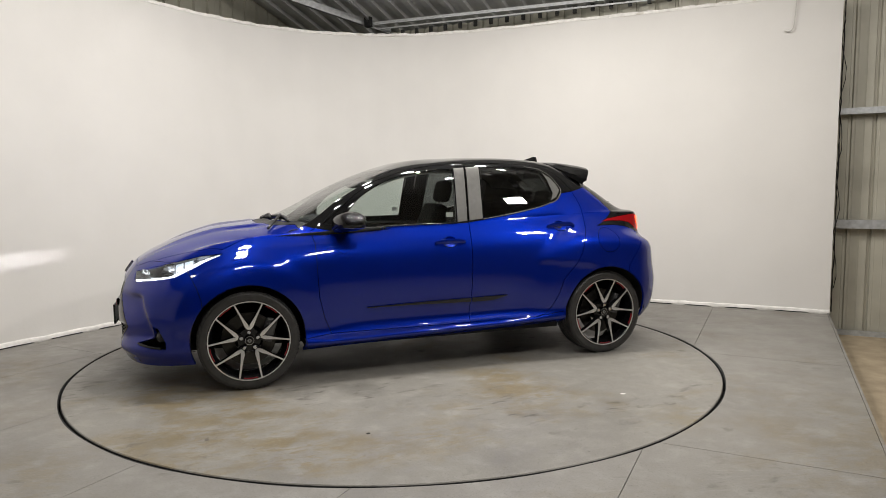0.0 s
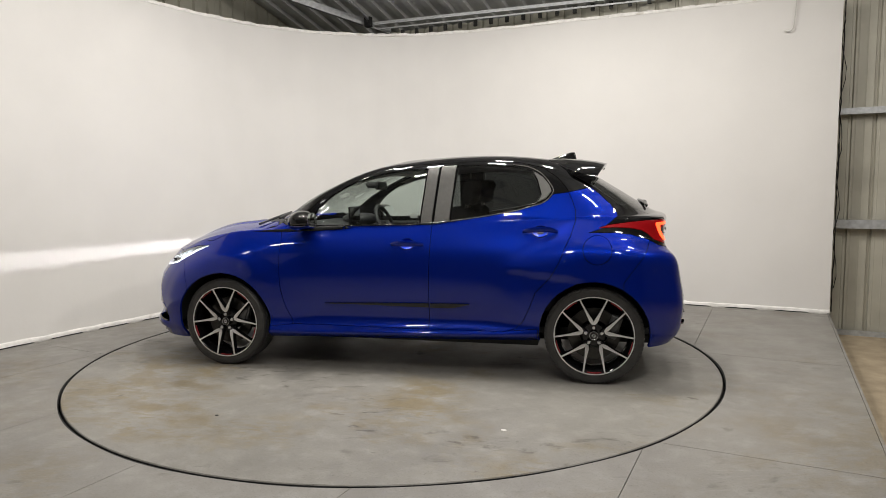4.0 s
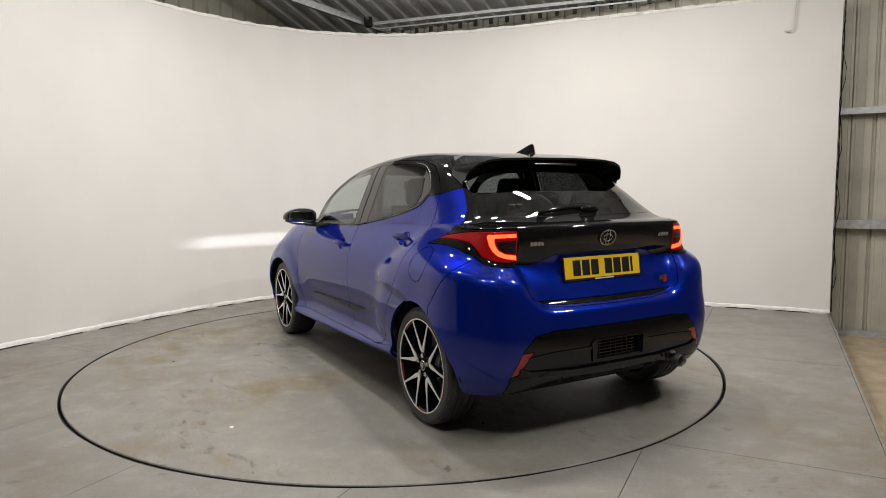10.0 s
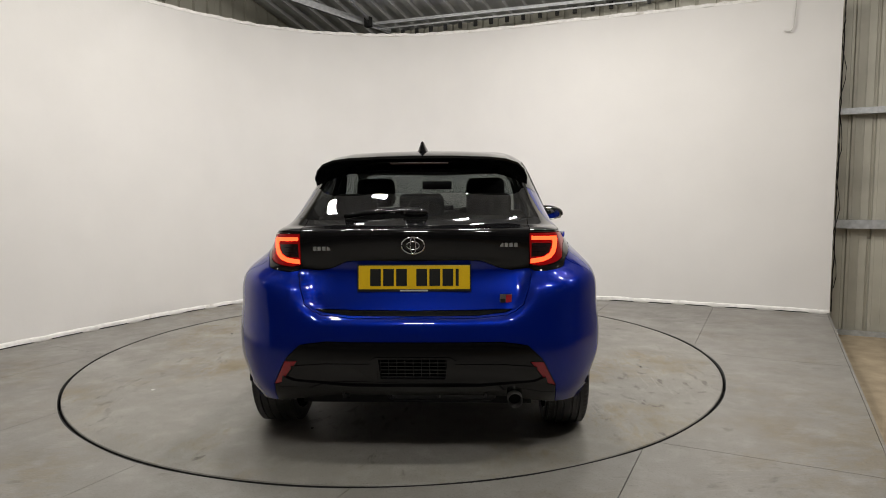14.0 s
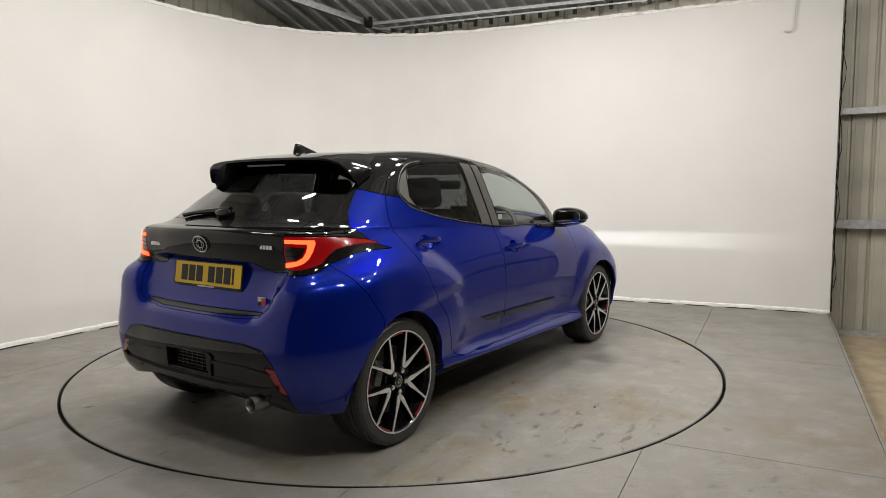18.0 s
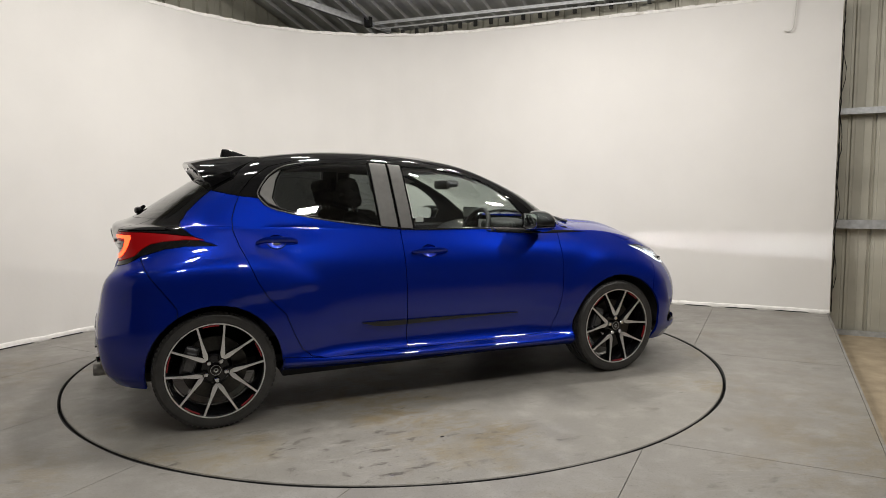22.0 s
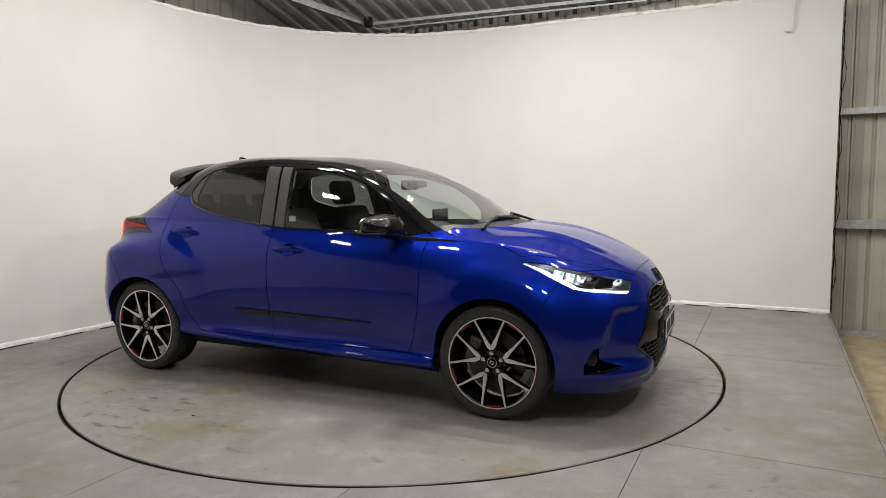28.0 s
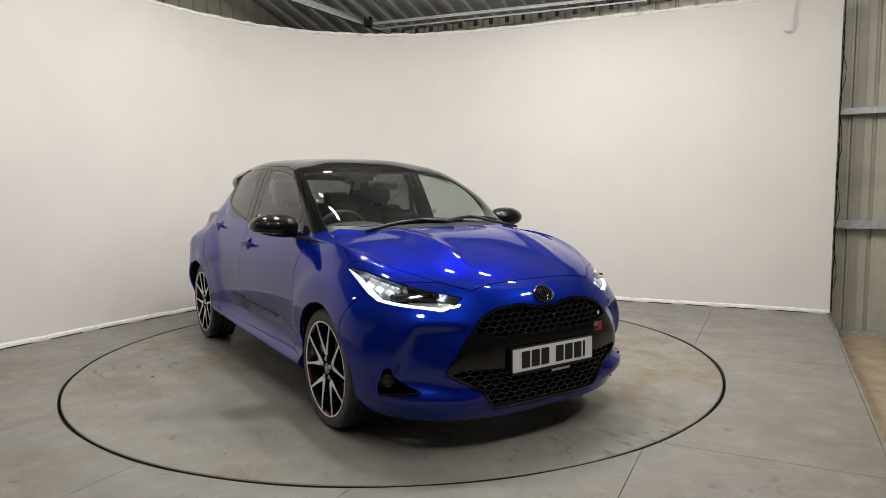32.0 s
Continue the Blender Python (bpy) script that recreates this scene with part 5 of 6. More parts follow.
for s in (1, -1):
    lamp = PANEL["headlamp", s]
    housing = skin_part("housing", [f for f in PIECES["headlamp", s] if not (.710 < (f.calc_center_median() - skin_normal(f.calc_center_median()) * .048).z < .748 and .505 < abs(f.calc_center_median().y) < .668)], LAMP_SILVER, lamp, "silvery inner housing", gap=0.003, depth=-0.046, lift=-0.048)
    band = [(1.435, .8455), (1.53, .805), (1.612, .762), (1.708, .7175), (1.79, .703), (1.885, .690), (1.932, .680), (1.938, .690), (1.885, .699), (1.80, .711), (1.720, .725), (1.631, .772), (1.549, .812), (1.49, .832)]
    skin_patch(band, "y", -0.016, "running_light", LED_WHITE, "lit white running light", s, base=0.002, parent=lamp)
    for k, (x0, x1) in enumerate(((1.590, 1.640), (1.648, 1.692), (1.700, 1.742), (1.750, 1.790), (1.798, 1.832), (1.840, 1.870), (1.876, 1.902))):
        z1 = lambda x: .842 - (x - 1.543) * .27
        cell = [(x0, .752 + max(0, 1.75 - x0) * .16), (x1, .748), (x1, z1(x1) - .012), (x0, z1(x0) - .012)]
        beam_way(skin_patch(cell, "y", -0.034, "reflector_cell", LED_CELL, "lit reflector cell", s, base=0.004, parent=lamp, smooth=False))
        mid = [(x0 + .007, .758 + max(0, 1.75 - x0) * .16), (x1 - .006, .754), (x1 - .006, z1(x1) - .030), (x0 + .007, z1(x0) - .030)]
        beam_way(skin_patch(mid, "y", -0.026, "lens_cell", LED_LENS, "lit lens", s, base=0.003, parent=lamp, smooth=False))
    beam_way(housing)
    # the beam: a bright bar behind a slit
    y0 = 0.585 * s
    slit = join(box(.060, .20, .012, 1.745, y0, .7331), box(.060, .20, .012, 1.745, y0, .7155), box(.004, .20, .034, 1.713, y0, .713), box(.056, .02, .034, 1.743, y0 - .048, .713), box(.056, .02, .034, 1.743, y0 + .048, .713))
    part("beam_shade", slit, MATT_BLACK, lamp)
    bar = bmesh.new()
    bar.faces.new([bar.verts.new(p) for p in ((1.7165, y0 - .014, .7310), (1.7165, y0 + .014, .7310), (1.7165, y0 + .014, .7330), (1.7165, y0 - .014, .7330))])
    bar.normal_update()
    if bar.faces[:][0].normal.x < 0:
        bmesh.ops.reverse_faces(bar, faces=bar.faces)
    part("beam_source", bar, BEAM, lamp, "bright headlamp bulb bar")

# tail lamps
for s in (1, -1):
    lamp = PANEL["tail_lamp", s]
    dark = [(.545, .925), (.600, .928), (.628, .945), (.640, .985), (.545, .990)]
    skin_patch(dark, "x", 0.0012, "inner_lens", SMOKED, "smoked dark inner lens", s, parent=lamp, step=0.02)
    for z in (.945, .968):
        skin_patch([(.548, z), (.612, z + .002), (.612, z + .006), (.548, z + .004)], "x", 0.003, "inner_bar", LAMP_DARK, "", s, parent=lamp, step=0.02)
    bar = [(.542, .893), (.600, .902), (.640, .916), (.664, .938), (.676, .968), (.680, 1.004), (.674, 1.017), (.545, 1.020), (.545, 1.003), (.648, 1.001), (.654, .990), (.648, .962), (.634, .940), (.605, .924), (.542, .914)]
    bar = [(y if y < .62 else .62 + (y - .62) * .80, z) for y, z in bar]
    skin_patch(bar, "x", 0.004, "light_bar", LED_RED, "glowing red light bar", s, parent=lamp, step=0.02)

# creases of the rear bumper's black insert
for s in (1, -1):
    skin_patch([(.0, .547), (.40, .548), (.505, .534), (.500, .526), (.40, .541), (.0, .540)], "x", 0.006, "insert_ledge", GLOSS_BLACK, "", s, parent=PANEL["insert", 0], step=0.04)
    skin_patch([(.17, .455), (.40, .452), (.56, .440), (.56, .432), (.40, .436), (.17, .440)], "x", 0.008, "insert_ledge", GLOSS_BLACK, "", s, parent=PANEL["insert", 0], step=0.04)

GRILLE = shade("black_grille_plastic", (0.012, 0.012, 0.013), rough=0.22)
for s in (1, -1):
    skin_patch([(.0, .352), (.30, .352), (.55, .372), (.60, .392), (.605, .372), (.55, .350), (.30, .326), (.0, .326)], "x", 0.012, "insert_lip", GLOSS_BLACK, "", s, parent=PANEL["insert", 0], step=0.04)
    skin_patch([(.160, .378), (.176, .374), (.196, .470), (.170, .486), (.0, .486), (.0, .478), (.156, .478)], "x", 0.010, "mesh_frame", GLOSS_BLACK, "", s, parent=PANEL["insert", 0], step=0.04)
# grille: black honeycomb bars behind the openings
def grille(name, poly, depth_x, cols, rows, label):
    """Wavy black bars that fill an outline seen from the front, each bar a row of flat hexagon edges."""
    ys = [p[0] for p in poly]
    zs = [p[1] for p in poly]
    z0, z1, half = min(zs) - .01, max(zs) + .01, max(ys) + .02
    bm = bmesh.new()
    n = int(2 * half / cols)
    for r in range(rows + 1):
        z = z0 + (z1 - z0) * r / rows
        prev = None
        for k in range(n + 1):
            y = -half + 2 * half * k / n
            zz = z + (0.0055 if (k + r) % 2 else -0.0055)
            h, nn = skin_at(y=y, z=min(max(zz, .2), .7), toward="front")
            cx = h.x - depth_x
            ring_ = [bm.verts.new((cx + dx, y, zz + dz)) for dx, dz in ((-.012, -.003), (.004, -.0022), (.004, .0022), (-.012, .003))]
            if prev:
                for i in range(4):
                    bm.faces.new((prev[i], prev[(i + 1) % 4], ring_[(i + 1) % 4], ring_[i]))
            prev = ring_
            if r < rows and (k + r) % 2:
                zn = z + (z1 - z0) / rows - 0.0055
                b4 = [bm.verts.new((cx + dx, y + dy, q)) for q in (zz, zn) for dx, dy in ((-.012, -.0022), (.002, -.0018), (.002, .0018), (-.012, .0022))]
                for i in range(4):
                    bm.faces.new((b4[i], b4[(i + 1) % 4], b4[4 + (i + 1) % 4], b4[4 + i]))
    keep = [f for f in bm.faces if not inside(poly, abs(f.calc_center_median().y), f.calc_center_median().z)]
    bmesh.ops.delete(bm, geom=keep, context="FACES")
    bmesh.ops.recalc_face_normals(bm, faces=bm.faces)
    ob = part(name, bm, GRILLE, CAR, label)
    return tagged(ob, kind="stuff")


grow = lambda poly, k: [((p[0] + math.copysign(k, p[0])) if p[0] > 0 else -.02, p[1] + (k if p[1] > sum(q[1] for q in poly) / len(poly) else -k)) for p in poly]
grille("upper_grille", grow(SHAPES["mesh_upper"][0], .006), 0.016, 0.024, 7, "black honeycomb grille")
grille("lower_grille", grow(SHAPES["mesh_lower"][0], .006), 0.016, 0.026, 9, "black honeycomb grille")
# black block that stands in for the shaded hollow behind the bars
part("grille_shade_block", box(.02, .86, .50, 1.955, 0, .19), MATT_BLACK, CAR, "black block for the shade behind the grille")
rear_mesh = bmesh.new()
for k in range(9):
    tmp = box(.01, .004, .10, -1.835, -.15 + .0375 * k, .382)
    rear_mesh = join(rear_mesh, tmp)
for k in range(6):
    rear_mesh = join(rear_mesh, box(.012, .31, .005, -1.837, 0, .386 + .0165 * k))
tagged(part("rear_mesh", rear_mesh, GLOSS_BLACK, CAR, "black honeycomb panel in the rear bumper"), kind="stuff")
part("rear_screen", box(.01, .36, .12, -1.82, 0, .37), MATT_BLACK, CAR)

# fog lamps
for s in (1, -1):
    h, n = skin_at(y=.752, z=.362, toward="front")
    m = Matrix.Translation((h.x - .02, s * .752, .362)) @ Vector((1, .55 * s, 0)).to_track_quat("Z", "Y").to_matrix().to_4x4()
    fog = part("fog_lamp", lathe([(.0, .012), (.018, .010), (.026, .004), (.030, .008), (.034, .0), (.034, -.05)], 28, "z"), SATIN_BLACK, CAR, "small round fog lamp", smooth=True, sharp=30, m=m)
    part("lens", lathe([(.0, .014), (.015, .0125), (.024, .007)], 24, "z"), DISC, fog, "dark glassy lens", smooth=True)
    back = box(.02, .15, .17, 1.735, .695 * s, .27)
    part("pocket", back, MATT_BLACK, CAR, "dark pocket behind the fog lamp")
    skin_patch([(.775, .288), (.655, .309), (.655, .316), (.775, .298)], "x", 0.006, "pocket_trim", GLOSS_BLACK, "gloss black", s, toward="front", step=.03)

# door handles with cups
for s in (1, -1):
    for cx, cz in ((-.062, .872), (-.938, .957)):
        cup = bmesh.new()
        rows = []
        for i in range(6):
            r = 1 - i / 5.0
            row = []
            for k in range(28):
                a = 2 * math.pi * k / 28
                h, n = skin_at(x=cx + .048 * r * math.cos(a), z=cz + .004 + .033 * r * math.sin(a))
                row.append(cup.verts.new(h + n * (-0.0004 - .014 * (1 - r * r))))
            rows.append(row)
        for p, q in zip(rows, rows[1:]):
            for k in range(28):
                cup.faces.new((p[k], p[(k + 1) % 28], q[(k + 1) % 28], q[k]))
        bmesh.ops.remove_doubles(cup, verts=cup.verts, dist=1e-5)
        bmesh.ops.recalc_face_normals(cup, faces=cup.faces)
        door = PANEL["door_front" if cx > -.5 else "door_rear", s]
        part("handle_cup", flip(cup, s), PAINT, door, smooth=True)
        bm = bmesh.new()
        rows = []
        for i in range(17):
            t = -1 + i / 8.0
            h, n = skin_at(x=cx - .112 * t, z=cz)
            out = 0.034 * (1 - abs(t) ** 3.2) + 0.004
            hz = 0.0165 * (1 - 0.55 * abs(t) ** 4)
            rows.append([bm.verts.new(h + n * (out + d) + Vector((0, 0, e))) for d, e in ((-.012, -hz * .7), (-.002, -hz), (.006, -hz * .75), (.009, 0), (.006, hz * .75), (-.002, hz), (-.012, hz * .7))])
        for p, q in zip(rows, rows[1:]):
            for k in range(7):
                bm.faces.new((p[k], p[(k + 1) % 7], q[(k + 1) % 7], q[k]))
        bm.faces.new(rows[0])
        bm.faces.new(rows[-1])
        bmesh.ops.recalc_face_normals(bm, faces=bm.faces)
        part("door_handle", flip(bm, s), PAINT, door, "blue pull handle", smooth=True, sharp=50)
    # side mouldings, split at the door gap
    for name, poly in (("door_front", [(.527, .467), (.176, .477), (-.208, .483), (-.208, .459), (.0, .462), (.176, .465)]),
                       ("door_rear", [(-.218, .483), (-.40, .487), (-.485, .489), (-.42, .470), (-.365, .459), (-.30, .457), (-.218, .458)])):
        skin_patch(poly, "y", 0.013, "side_moulding", SATIN_BLACK, "black plastic side moulding", s, parent=PANEL[name, s], step=0.05)
    # bright and black lines round the side windows
    for ln in (smooth_line([(.70, .985), (.17, .999), (-.14, 1.005), (-.335, 1.024)], 6), smooth_line([(-.335, 1.024), (-.60, 1.063), (-.85, 1.114), (-.975, 1.162), (-1.012, 1.222), (-.985, 1.275), (-.93, 1.335), (-.865, 1.372), (-.74, 1.396)], 6)):
        pts = skin_line(ln, "y", 0, lift=0.002)
        part("window_trim", flip(tube(pts, 0.0055 if ln[0][0] > 0 else 0.0034, 6), s), GLOSS_BLACK if ln[0][0] > 0 else PILLAR, CAR, "thin window trim", smooth=True)
    # mirrors
    shell = ellipsoid(.648, .878, 1.038, .090, .134, .063, 2.8)
    bmesh.ops.bisect_plane(shell, geom=shell.verts[:] + shell.edges[:] + shell.faces[:], plane_co=(.58, 0, 0), plane_no=(-1, 0, 0), clear_outer=True)
    for v in shell.verts:
        v.co.x += (v.co.y - .90) * -.18
        v.co.z -= 0.02 * max(0, (v.co.x - .66)) / .085
        v.co.z += 0.014 * (v.co.y - .88) / .13 if v.co.z < 1.03 else -0.016 * max(0, (v.co.y - .90)) / .10
    bmesh.ops.holes_fill(shell, edges=[e for e in shell.edges if e.is_boundary])
    mirror = part("door_mirror", flip(shell, s), GLOSS_BLACK, CAR, "gloss black door mirror", smooth=True, sharp=50)
    gl = ellipsoid(.580, .878, 1.038, .004, .108, .047, 3.2)
    for v in gl.verts:
        v.co.x += (v.co.y - .90) * -.18 - 0.001
    part("mirror_glass", flip(gl, s), MIRROR_GLASS, mirror, "mirror glass", smooth=True, sharp=40)
    band = ellipsoid(.650, .875, .990, .084, .124, .007, 2.6)
    for v in band.verts:
        v.co.x += (v.co.y - .90) * -.18
        v.co.z += 0.014 * (v.co.y - .88) / .13
    part("mirror_band", flip(band, s), SILVER, mirror, "silver band", smooth=True, sharp=50)
    foot = bmesh.new()
    rows = []
    for t, (x, y, z, rx, rz) in enumerate(((.665, .735, .990, .055, .022), (.665, .78, .985, .045, .018), (.665, .83, .982, .045, .020))):
        rows.append([foot.verts.new((x + rx * math.cos(2 * math.pi * k / 12), y, z + rz * math.sin(2 * math.pi * k / 12))) for k in range(12)])
    for p, q in zip(rows, rows[1:]):
        for k in range(12):
            foot.faces.new((p[k], p[(k + 1) % 12], q[(k + 1) % 12], q[k]))
    bmesh.ops.recalc_face_normals(foot, faces=foot.faces)
    part("mirror_foot", flip(foot, s), SATIN_BLACK, mirror, smooth=True)

# roof spoiler
SP = [(0.0, -1.366, 1.410), (.20, -1.364, 1.409), (.36, -1.354, 1.404), (.45, -1.343, 1.394), (.51, -1.327, 1.374), (.545, -1.305, 1.342), (.562, -1.284, 1.304)]
bm = bmesh.new()
rows = []
for y, xt, zt in [(-a, b, c) for a, b, c in reversed(SP[1:])] + SP:
    h0, n0 = skin_at(x=-.97 - .05 * (abs(y) > .5), y=min(abs(y), .46))
    f = abs(y) / .566
    top0 = Vector((h0.x, y, h0.z + .002)) if abs(y) < .47 else Vector((-1.05 - (abs(y) - .47), y, 1.398 - (abs(y) - .47) * .55))
    tip = Vector((xt, y, zt))
    mid = top0.lerp(tip, .55) + Vector((0, 0, .014 * (1 - f ** 4)))
    under = Vector((-1.20 - .05 * f ** 3, y, 1.356 - .098 * f ** 3))
    rows.append([bm.verts.new(p) for p in (top0, top0.lerp(mid, .5) + Vector((0, 0, .004)), mid, mid.lerp(tip, .6) + Vector((0, 0, .003)), tip, tip + Vector((.003, 0, -.012)), tip + Vector((.03, 0, -.022)), under, top0 + Vector((0, 0, -.03)))])
for p, q in zip(rows, rows[1:]):
    for k in range(9):
        bm.faces.new((p[k], p[(k + 1) % 9], q[(k + 1) % 9], q[k]))
bm.faces.new(rows[0])
bm.faces.new(rows[-1])
bmesh.ops.recalc_face_normals(bm, faces=bm.faces)
spoiler = part("roof_spoiler", bm, GLOSS_BLACK, CAR, "gloss black roof spoiler", smooth=True, sharp=38)
part("brake_light", box(.008, .30, .012, -1.345, 0, 1.367, bevel=.003), SMOKED, spoiler, "unlit high brake light")

# shark-fin aerial
bm = bmesh.new()
rows = []
for z, xa, xb, w in ((1.440, -.935, -1.150, .034), (1.458, -.975, -1.146, .026), (1.478, -1.035, -1.142, .016), (1.494, -1.085, -1.137, .009), (1.500, -1.105, -1.133, .005)):
    c, l = (xa + xb) / 2, (xa - xb) / 2
    rows.append([bm.verts.new((c + l * math.cos(2 * math.pi * k / 20), w * math.copysign(abs(math.sin(2 * math.pi * k / 20)) ** .8, math.sin(2 * math.pi * k / 20)), z)) for k in range(20)])
for p, q in zip(rows, rows[1:]):
    for k in range(20):
        bm.faces.new((p[k], p[(k + 1) % 20], q[(k + 1) % 20], q[k]))
bm.faces.new(rows[-1])
bmesh.ops.recalc_face_normals(bm, faces=bm.faces)
part("aerial", bm, GLOSS_BLACK, CAR, "black shark-fin aerial", smooth=True, sharp=40)

# wipers
def blade_on(points, w, parent, axis="z"):
    out = []
    for p in points:
        h, n = skin_at(x=p[0], y=p[1])
        out.append(h + n * .009)
    return tube(out, w, 6)


for a, b, piv in (((1.098, -.50), (1.078, .18), (1.135, -.10)), ((1.105, .02), (.985, .52), (1.125, .40))):
    line = [(a[0] + (b[0] - a[0]) * t - .03 * math.sin(math.pi * t), a[1] + (b[1] - a[1]) * t) for t in np.linspace(0, 1, 9)]
    wiper = part("wiper", blade_on(line, .010, None), SATIN_BLACK, CAR, "black windscreen wiper", smooth=True)
    mid = line[4]
    arm = [(piv[0] + (mid[0] - piv[0]) * t, piv[1] + .18 + (mid[1] - piv[1] - .18) * t) for t in np.linspace(0, 1, 5)]
    pts = [skin_at(x=p[0], y=p[1])[0] + Vector((0, 0, .016)) for p in arm]
    part("wiper_arm", tube(pts, .009, 6), SATIN_BLACK, wiper, smooth=True)
bm = bmesh.new()
rows = []
for t in np.linspace(0, 1, 13):
    h, n = skin_at(y=-.02 + .36 * t, z=1.132 - .032 * t * t, toward="rear")
    c, r = h + n * .014, .021 * (1 - .55 * t) * math.sin(math.pi * min(1, .06 + (1 - t) * 3)) ** .5 if t > .7 else .021 * (1 - .55 * t)
    r = max(r, .004)
    rows.append([bm.verts.new(c + n * (.012 * math.cos(q)) + Vector((0, 0, 1)).cross(n).cross(n).normalized() * (r * math.sin(q))) for q in (k * math.pi / 5 for k in range(10))])
for p, q in zip(rows, rows[1:]):
    for k in range(10):
        bm.faces.new((p[k], p[(k + 1) % 10], q[(k + 1) % 10], q[k]))
bm.faces.new(rows[0])
bm.faces.new(rows[-1])
bmesh.ops.recalc_face_normals(bm, faces=bm.faces)
rw = part("rear_wiper", bm, GLOSS_BLACK, CAR, "black rear wiper", smooth=True, sharp=60)
h, n = skin_at(y=.0, z=1.125, toward="rear")
part("wiper_pivot", ellipsoid(h.x - .018, .0, 1.128, .026, .060, .022, 2.4), GLOSS_BLACK, rw, smooth=True)

# plates with plain bars for their characters
def plate(x, z, tilt, yaw, face, rim_mat, name, label):
    m = pose(x, 0, z, 0, tilt, yaw)
    root = part(name, box(.006, .520, .111, 0, 0, -.0555, bevel=.002), face, CAR, label, m=m)
    part("plate_frame", join(box(.010, .532, .010, -.002, 0, -.0655), box(.010, .532, .005, -.002, 0, .0555), box(.010, .006, .121, -.002, .263, -.0605), box(.010, .006, .121, -.002, -.263, -.0605)), rim_mat, root, "black plate frame")
    y = -.205
    for k, w in enumerate((.050, .050, .050, .050, .050, .050, .014)):
        if k == 3:
            y += .033
        part("character_bar", box(.0016, w, .079, .0038, y + w / 2, -.0395), PLATE_INK, root, "dark bar")
        y += w + .011
    return root


FP = plate(2.102, .437, 0, 0, PLATE_W, PLATE_INK, "front_number_plate", "white plate with dark bars")
h, n = skin_at(y=0, z=.838, toward="rear")
RP = plate(h.x - .024, .832, -8, 180, PLATE_Y, PLATE_INK, "rear_number_plate", "yellow plate with dark bars")
part("maker_line", box(.002, .13, .007, -.004 + .0085, 0, -.0645), WHITE_LABEL, RP)
part("lower_tab", box(.004, .12, .012, .006, .04, -.082), SILVER, FP)
part("plate_light_bar", box(.05, .56, .02, h.x + .012, 0, .905, bevel=.006), GLOSS_BLACK, CAR, "gloss black grip bar")

# round emblems as plain shapes, and small badges
for nm, x, z, tilt, dirx in (("front_emblem", None, .722, 14, 1), ("rear_emblem", None, .985, 4, -1)):
    h, n = skin_at(y=0, z=z, toward="front" if dirx > 0 else "rear")
    m = Matrix.Translation(h + n * .004) @ n.to_track_quat("X", "Z").to_matrix().to_4x4()
    e = bmesh.new()
    k_ = 0.86 if dirx > 0 else 0.80
    for (ry, rz, oz, w) in ((.066, .050, 0, .0038), (.036, .024, 0, .0032), (.016, .050, 0, .0030)):
        pts = [(0.004, k_ * ry * math.cos(2 * math.pi * k / 36), oz + k_ * rz * math.sin(2 * math.pi * k / 36)) for k in range(37)]
        e = join(e, tube(pts, w, 6))
    em = part(nm, lathe([(.0, .001), (.056, .001), (.066, -.004)], 36, "x"), GLOSS_BLACK, CAR, "round emblem", smooth=True, sharp=30, m=m @ Matrix.Diagonal((1, k_, .78 * k_, 1)))
    part("emblem_rings", e, DARK_CHROME if dirx > 0 else CHROME, CAR, "chrome emblem rings", smooth=True, m=m)
for y, z, w in ((.43, .968, .085), (-.44, .982, .085)):
    h, n = skin_at(y=y, z=z, toward="rear")
    for k in range(4):
        part("script_bar", box(.004, .016, .018, h.x - .003, y - w / 2 + .011 + k * .0215, z - .009), MACHINED, CAR, "small chrome script bar")
for y, z, face in ((-.425, .735, "rear"), (.335, .530, "front")):
    h, n = skin_at(y=y, z=z, toward=face)
    sg = -1 if face == "rear" else 1
    b = part("sport_badge", box(.004, .056, .044, h.x + sg * .004, y, z - .022, bevel=.001), SILVER, CAR, "small red and black square badge", m=None)
    part("badge_red", box(.002, .026, .036, h.x + sg * .0065, y - sg * -.013, z - .018), BADGE_RED, b)
    part("badge_black", box(.002, .024, .018, h.x + sg * .0065, y + sg * -.014, z - .018), PLATE_INK, b)

# small paper label at the top of the windscreen
skin_patch([(.335, .365), (.338, .425), (.362, .425), (.359, .365)], "z", 0.0015, "screen_label", WHITE_LABEL, "pale paper label", -1, step=0.03)
# exhaust, underbody
ex = part("exhaust", lathe([(.028, -.06), (.030, .045), (.033, .050), (.034, .045), (.034, -.06)], 28, "x", closed=True), STEEL, CAR, "round steel exhaust tip", smooth=True, sharp=40, m=pose(-1.825, -.461, .290, 0, 0, 180))
part("exhaust_bore", lathe([(.0, .0), (.029, .0)], 20, "x"), MATT_BLACK, ex)
part("silencer", box(.30, .55, .14, -1.55, -.12, .215, bevel=.05, seg=3), SATIN_BLACK, CAR, "blackened silencer", smooth=True, sharp=50)
part("underbody", join(box(3.45, 1.10, .05, 0.05, 0, .215), box(1.85, 1.50, .05, 0.0, 0, .215), box(.30, 1.2, .04, 1.78, 0, .185)), MATT_BLACK, CAR, "dark underbody")
for y in (-.33, -.11, .11, .33):
    part("diffuser_fin", prism([(-1.60, .250), (-1.80, .330), (-1.815, .305), (-1.78, .270), (-1.62, .225)], y - .006, y + .006), SATIN_BLACK, CAR)


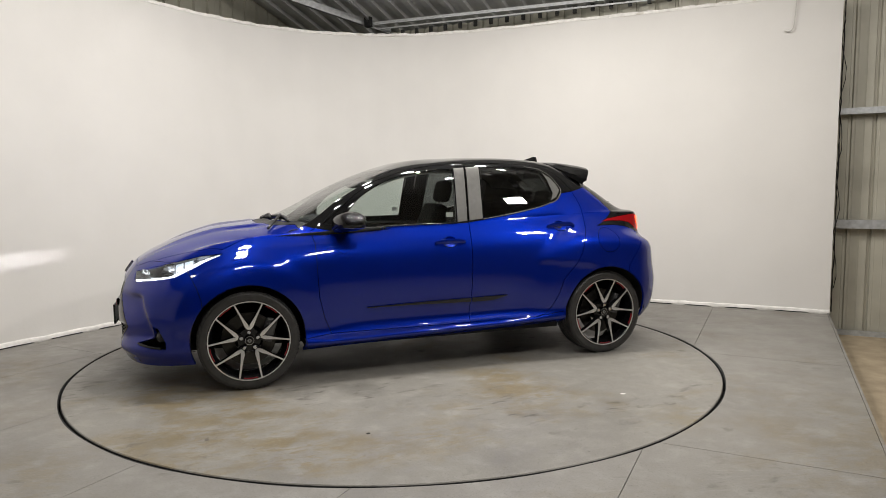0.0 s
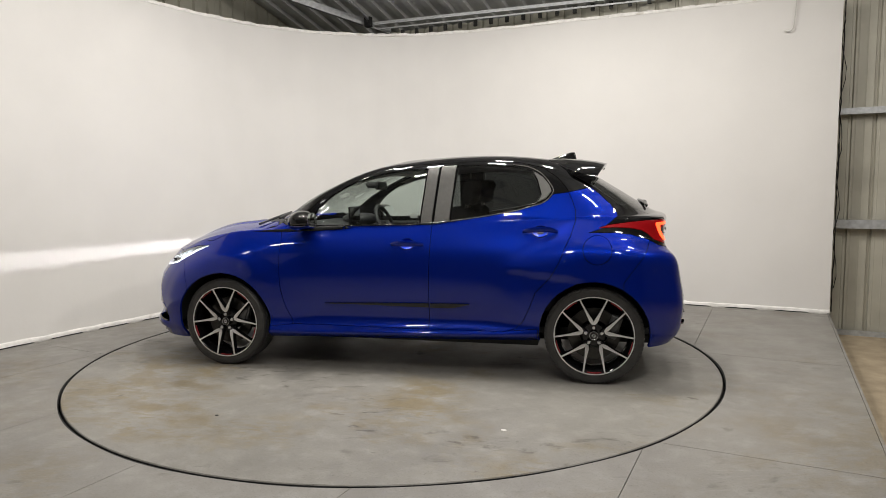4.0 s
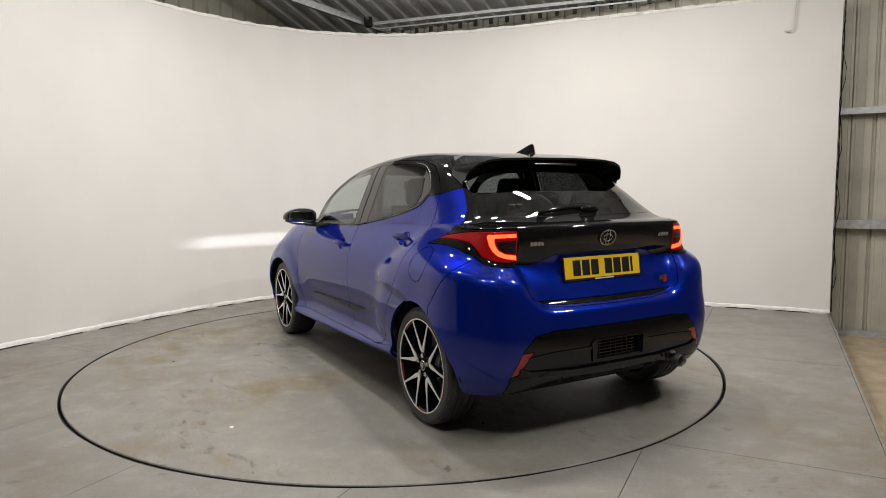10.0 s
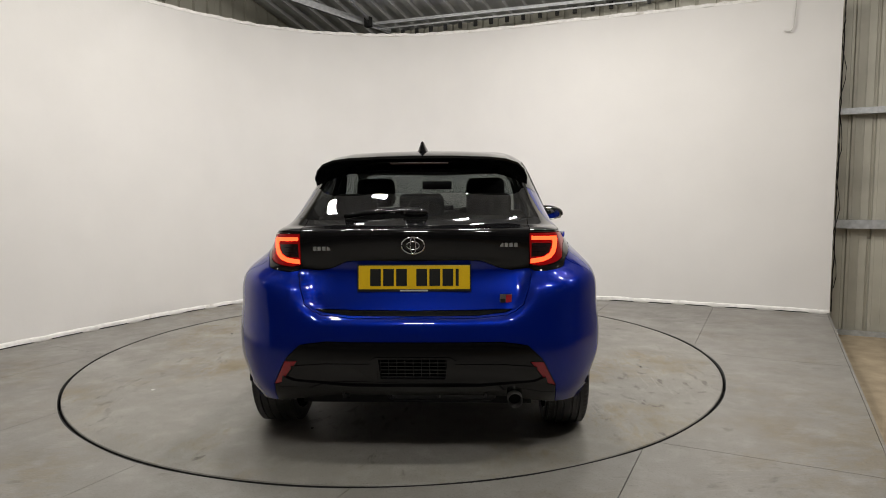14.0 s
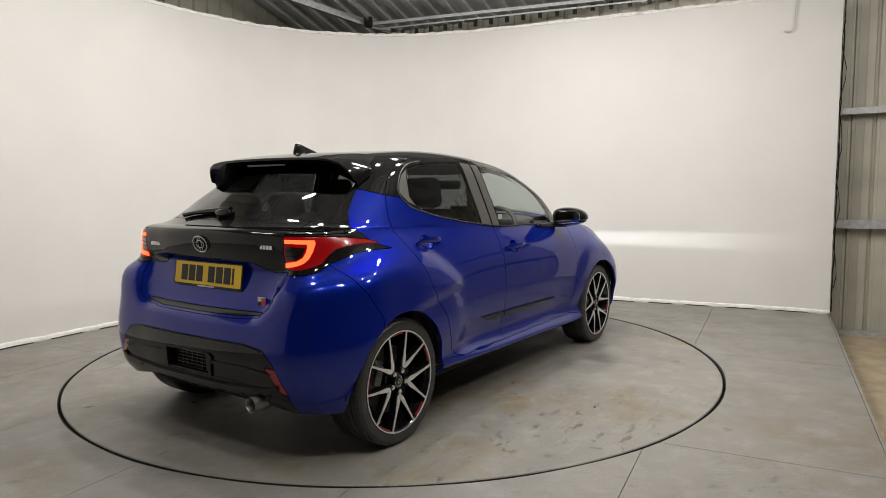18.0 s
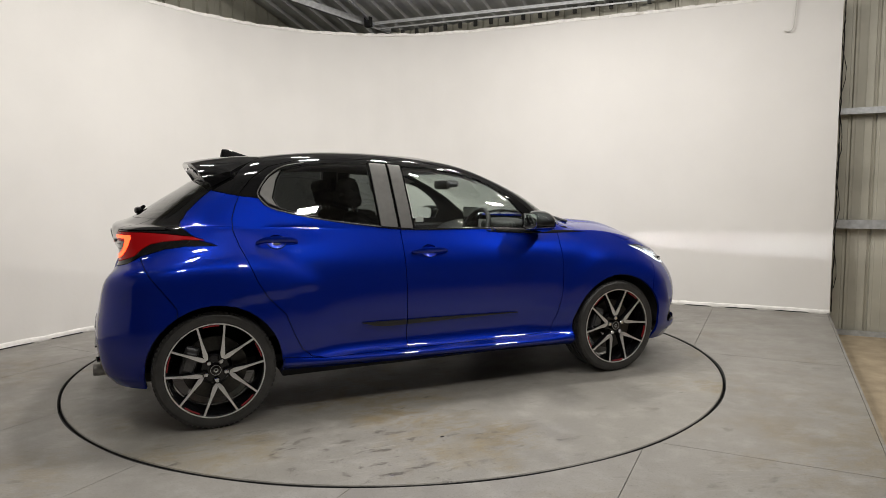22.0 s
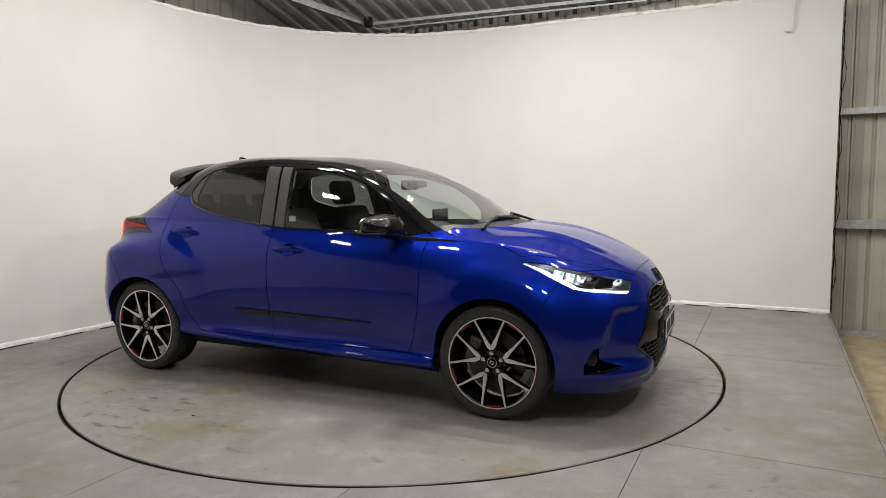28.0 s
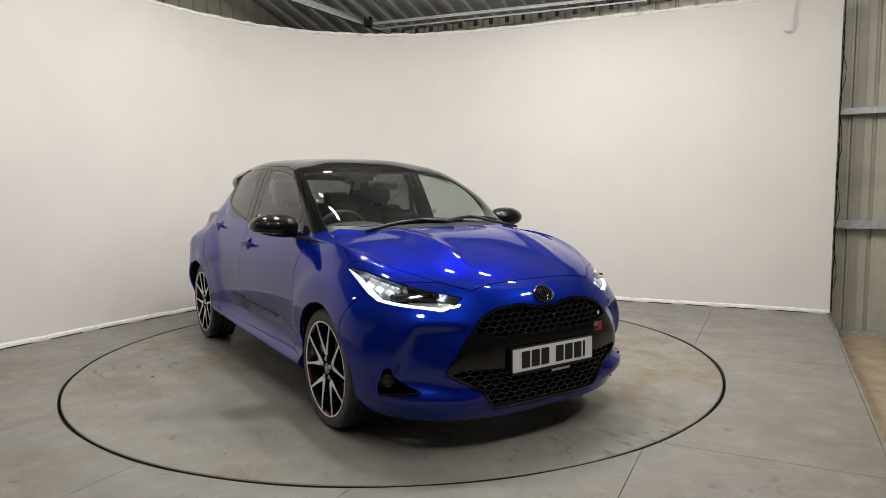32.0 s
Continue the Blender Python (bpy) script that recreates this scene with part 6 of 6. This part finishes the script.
# ---------------------------------------------------------------- inside the car
def seat(name, x, y, w, label):
    root = new(name)
    root.parent = CAR
    root.matrix_basis = pose(x, y, 0)
    tagged(root, label)
    part("cushion", box(.50, w, .16, .06, 0, .46, bevel=.05, seg=3), FABRIC, root, smooth=True, sharp=50)
    back = box(.14, w * .96, .56, 0, 0, 0, bevel=.05, seg=3)
    for v in back.verts:
        v.co.y *= 1 - .22 * max(0, v.co.z - .35) / .27
    part("backrest", back, FABRIC, root, smooth=True, sharp=50, m=pose(-.20, 0, .58, 0, -20, 0))
    part("headrest", box(.10, .25, .19, 0, 0, 0, bevel=.045, seg=3), FABRIC, root, smooth=True, sharp=50, m=pose(-.42, 0, 1.125, 0, -14, 0))
    part("headrest_posts", join(tube([(-.39, -.05, 1.06), (-.42, -.05, 1.16)], .006), tube([(-.39, .05, 1.06), (-.42, .05, 1.16)], .006)), STEEL, root)
    return root


for y in (.36, -.36):
    seat("front_seat", .02, y, .46, "black cloth front seat")
bench = new("rear_seat")
bench.parent = CAR
tagged(bench, "black cloth rear bench")
part("cushion", box(.48, 1.18, .16, -.74, 0, .48, bevel=.05, seg=3), FABRIC, bench, smooth=True, sharp=50)
part("backrest", box(.12, 1.14, .60, 0, 0, 0, bevel=.05, seg=3), FABRIC, bench, smooth=True, sharp=50, m=pose(-.98, 0, .56, 0, -22, 0))
for y in (.36, 0, -.36):
    part("headrest", box(.08, .24, .14, 0, 0, 0, bevel=.035, seg=3), FABRIC, bench, smooth=True, sharp=50, m=pose(-1.19, y, 1.08, 0, -15, 0))
lining = bmesh.new()
seen = {}
for key in (("roof", 0), ("frame_front", 1), ("frame_front", -1), ("frame_rear", 1), ("frame_rear", -1)):
    for f in PIECES[key]:
        if f.calc_center_median().z < 1.26 or f.calc_center_median().x > .36:
            continue
        vs = []
        for v in f.verts:
            if v not in seen:
                seen[v] = lining.verts.new(v.co - skin_normal(v.co) * 0.034)
            vs.append(seen[v])
        lining.faces.new(vs)
part("headlining", lining, HEADLINER, CAR, "pale grey headlining", smooth=True)
part("parcel_shelf", box(.36, 1.10, .02, -1.40, 0, .98, bevel=.006), DASH, CAR, "dark parcel shelf")
dash = prism([(1.05, .60), (1.08, .93), (.98, .985), (.80, .985), (.66, .955), (.58, .90), (.57, .62)], -.66, .66)
part("dashboard", dash, DASH, CAR, "dark moulded dashboard", smooth=True, sharp=35)
part("screen", box(.014, .24, .15, .60, 0, .955, bevel=.006, m=pose(0, 0, 0, 0, 0, 0)), GLOSS_BLACK, CAR, "black centre screen")
part("instrument_hood", ellipsoid(.68, -.36, .985, .13, .20, .055, 2.6), DASH, CAR, smooth=True)
ringpts = [(0, .182 * math.cos(2 * math.pi * k / 40), .182 * math.sin(2 * math.pi * k / 40)) for k in range(41)]
wheel_in = part("steering_wheel", tube(ringpts, .016, 8), DASH, CAR, "black steering wheel", smooth=True, m=pose(.44, -.36, .93, 0, 24, 0))
part("spokes", join(box(.03, .34, .05, .01, 0, -.03, bevel=.01), box(.03, .06, .17, .01, 0, -.17, bevel=.01), box(.05, .13, .12, .0, 0, -.07, bevel=.02)), DASH, wheel_in, smooth=True, sharp=40)
part("steering_column", tube([(.44, -.36, .93), (.80, -.36, .80)], .04, 10), DASH, CAR, smooth=True)
part("rear_view_mirror", box(.03, .23, .065, .37, 0, 1.235, bevel=.012), DASH, CAR, "black rear-view mirror", smooth=True, sharp=40)
part("mirror_mount", box(.10, .13, .05, .43, 0, 1.250, bevel=.02), DASH, CAR)
part("cabin_floor", box(2.3, 1.40, .04, -.25, 0, .29), MATT_BLACK, CAR)
part("centre_console", box(.70, .22, .22, .25, 0, .44, bevel=.03), DASH, CAR, smooth=True, sharp=40)
for s in (1, -1):
    trim = box(1.75, .05, .52, -.18, s * .735, .44, bevel=.02)
    part("door_card", trim, DASH, CAR, "dark door lining")
    part("window_label", box(.05, .001, .032, -.09, s * .722, 1.045, m=None), WHITE_LABEL, CAR, "pale window sticker")
    part("seat_belt", beam((-.28, s * .60, 1.33), (-.30, s * .66, .75), .006, .045), DASH, CAR)


# ---------------------------------------------------------------- what moves
def motions():
    """The turntable turns at a steady 8 degrees a second and carries the car."""
    rows_disc, rows_car = [], []
    for k in range(33):
        a = 195.75 - 8.0022 * k
        rows_disc.append((float(k), pose(0, 0, 0, 0, 0, a)))
        rows_car.append((float(k), pose(0, 0, 0, 0, 0, a) @ pose(-0.141, -0.2687, 0)))
    walk(TURNTABLE, rows_disc)
    walk(CAR, rows_car)


motions()
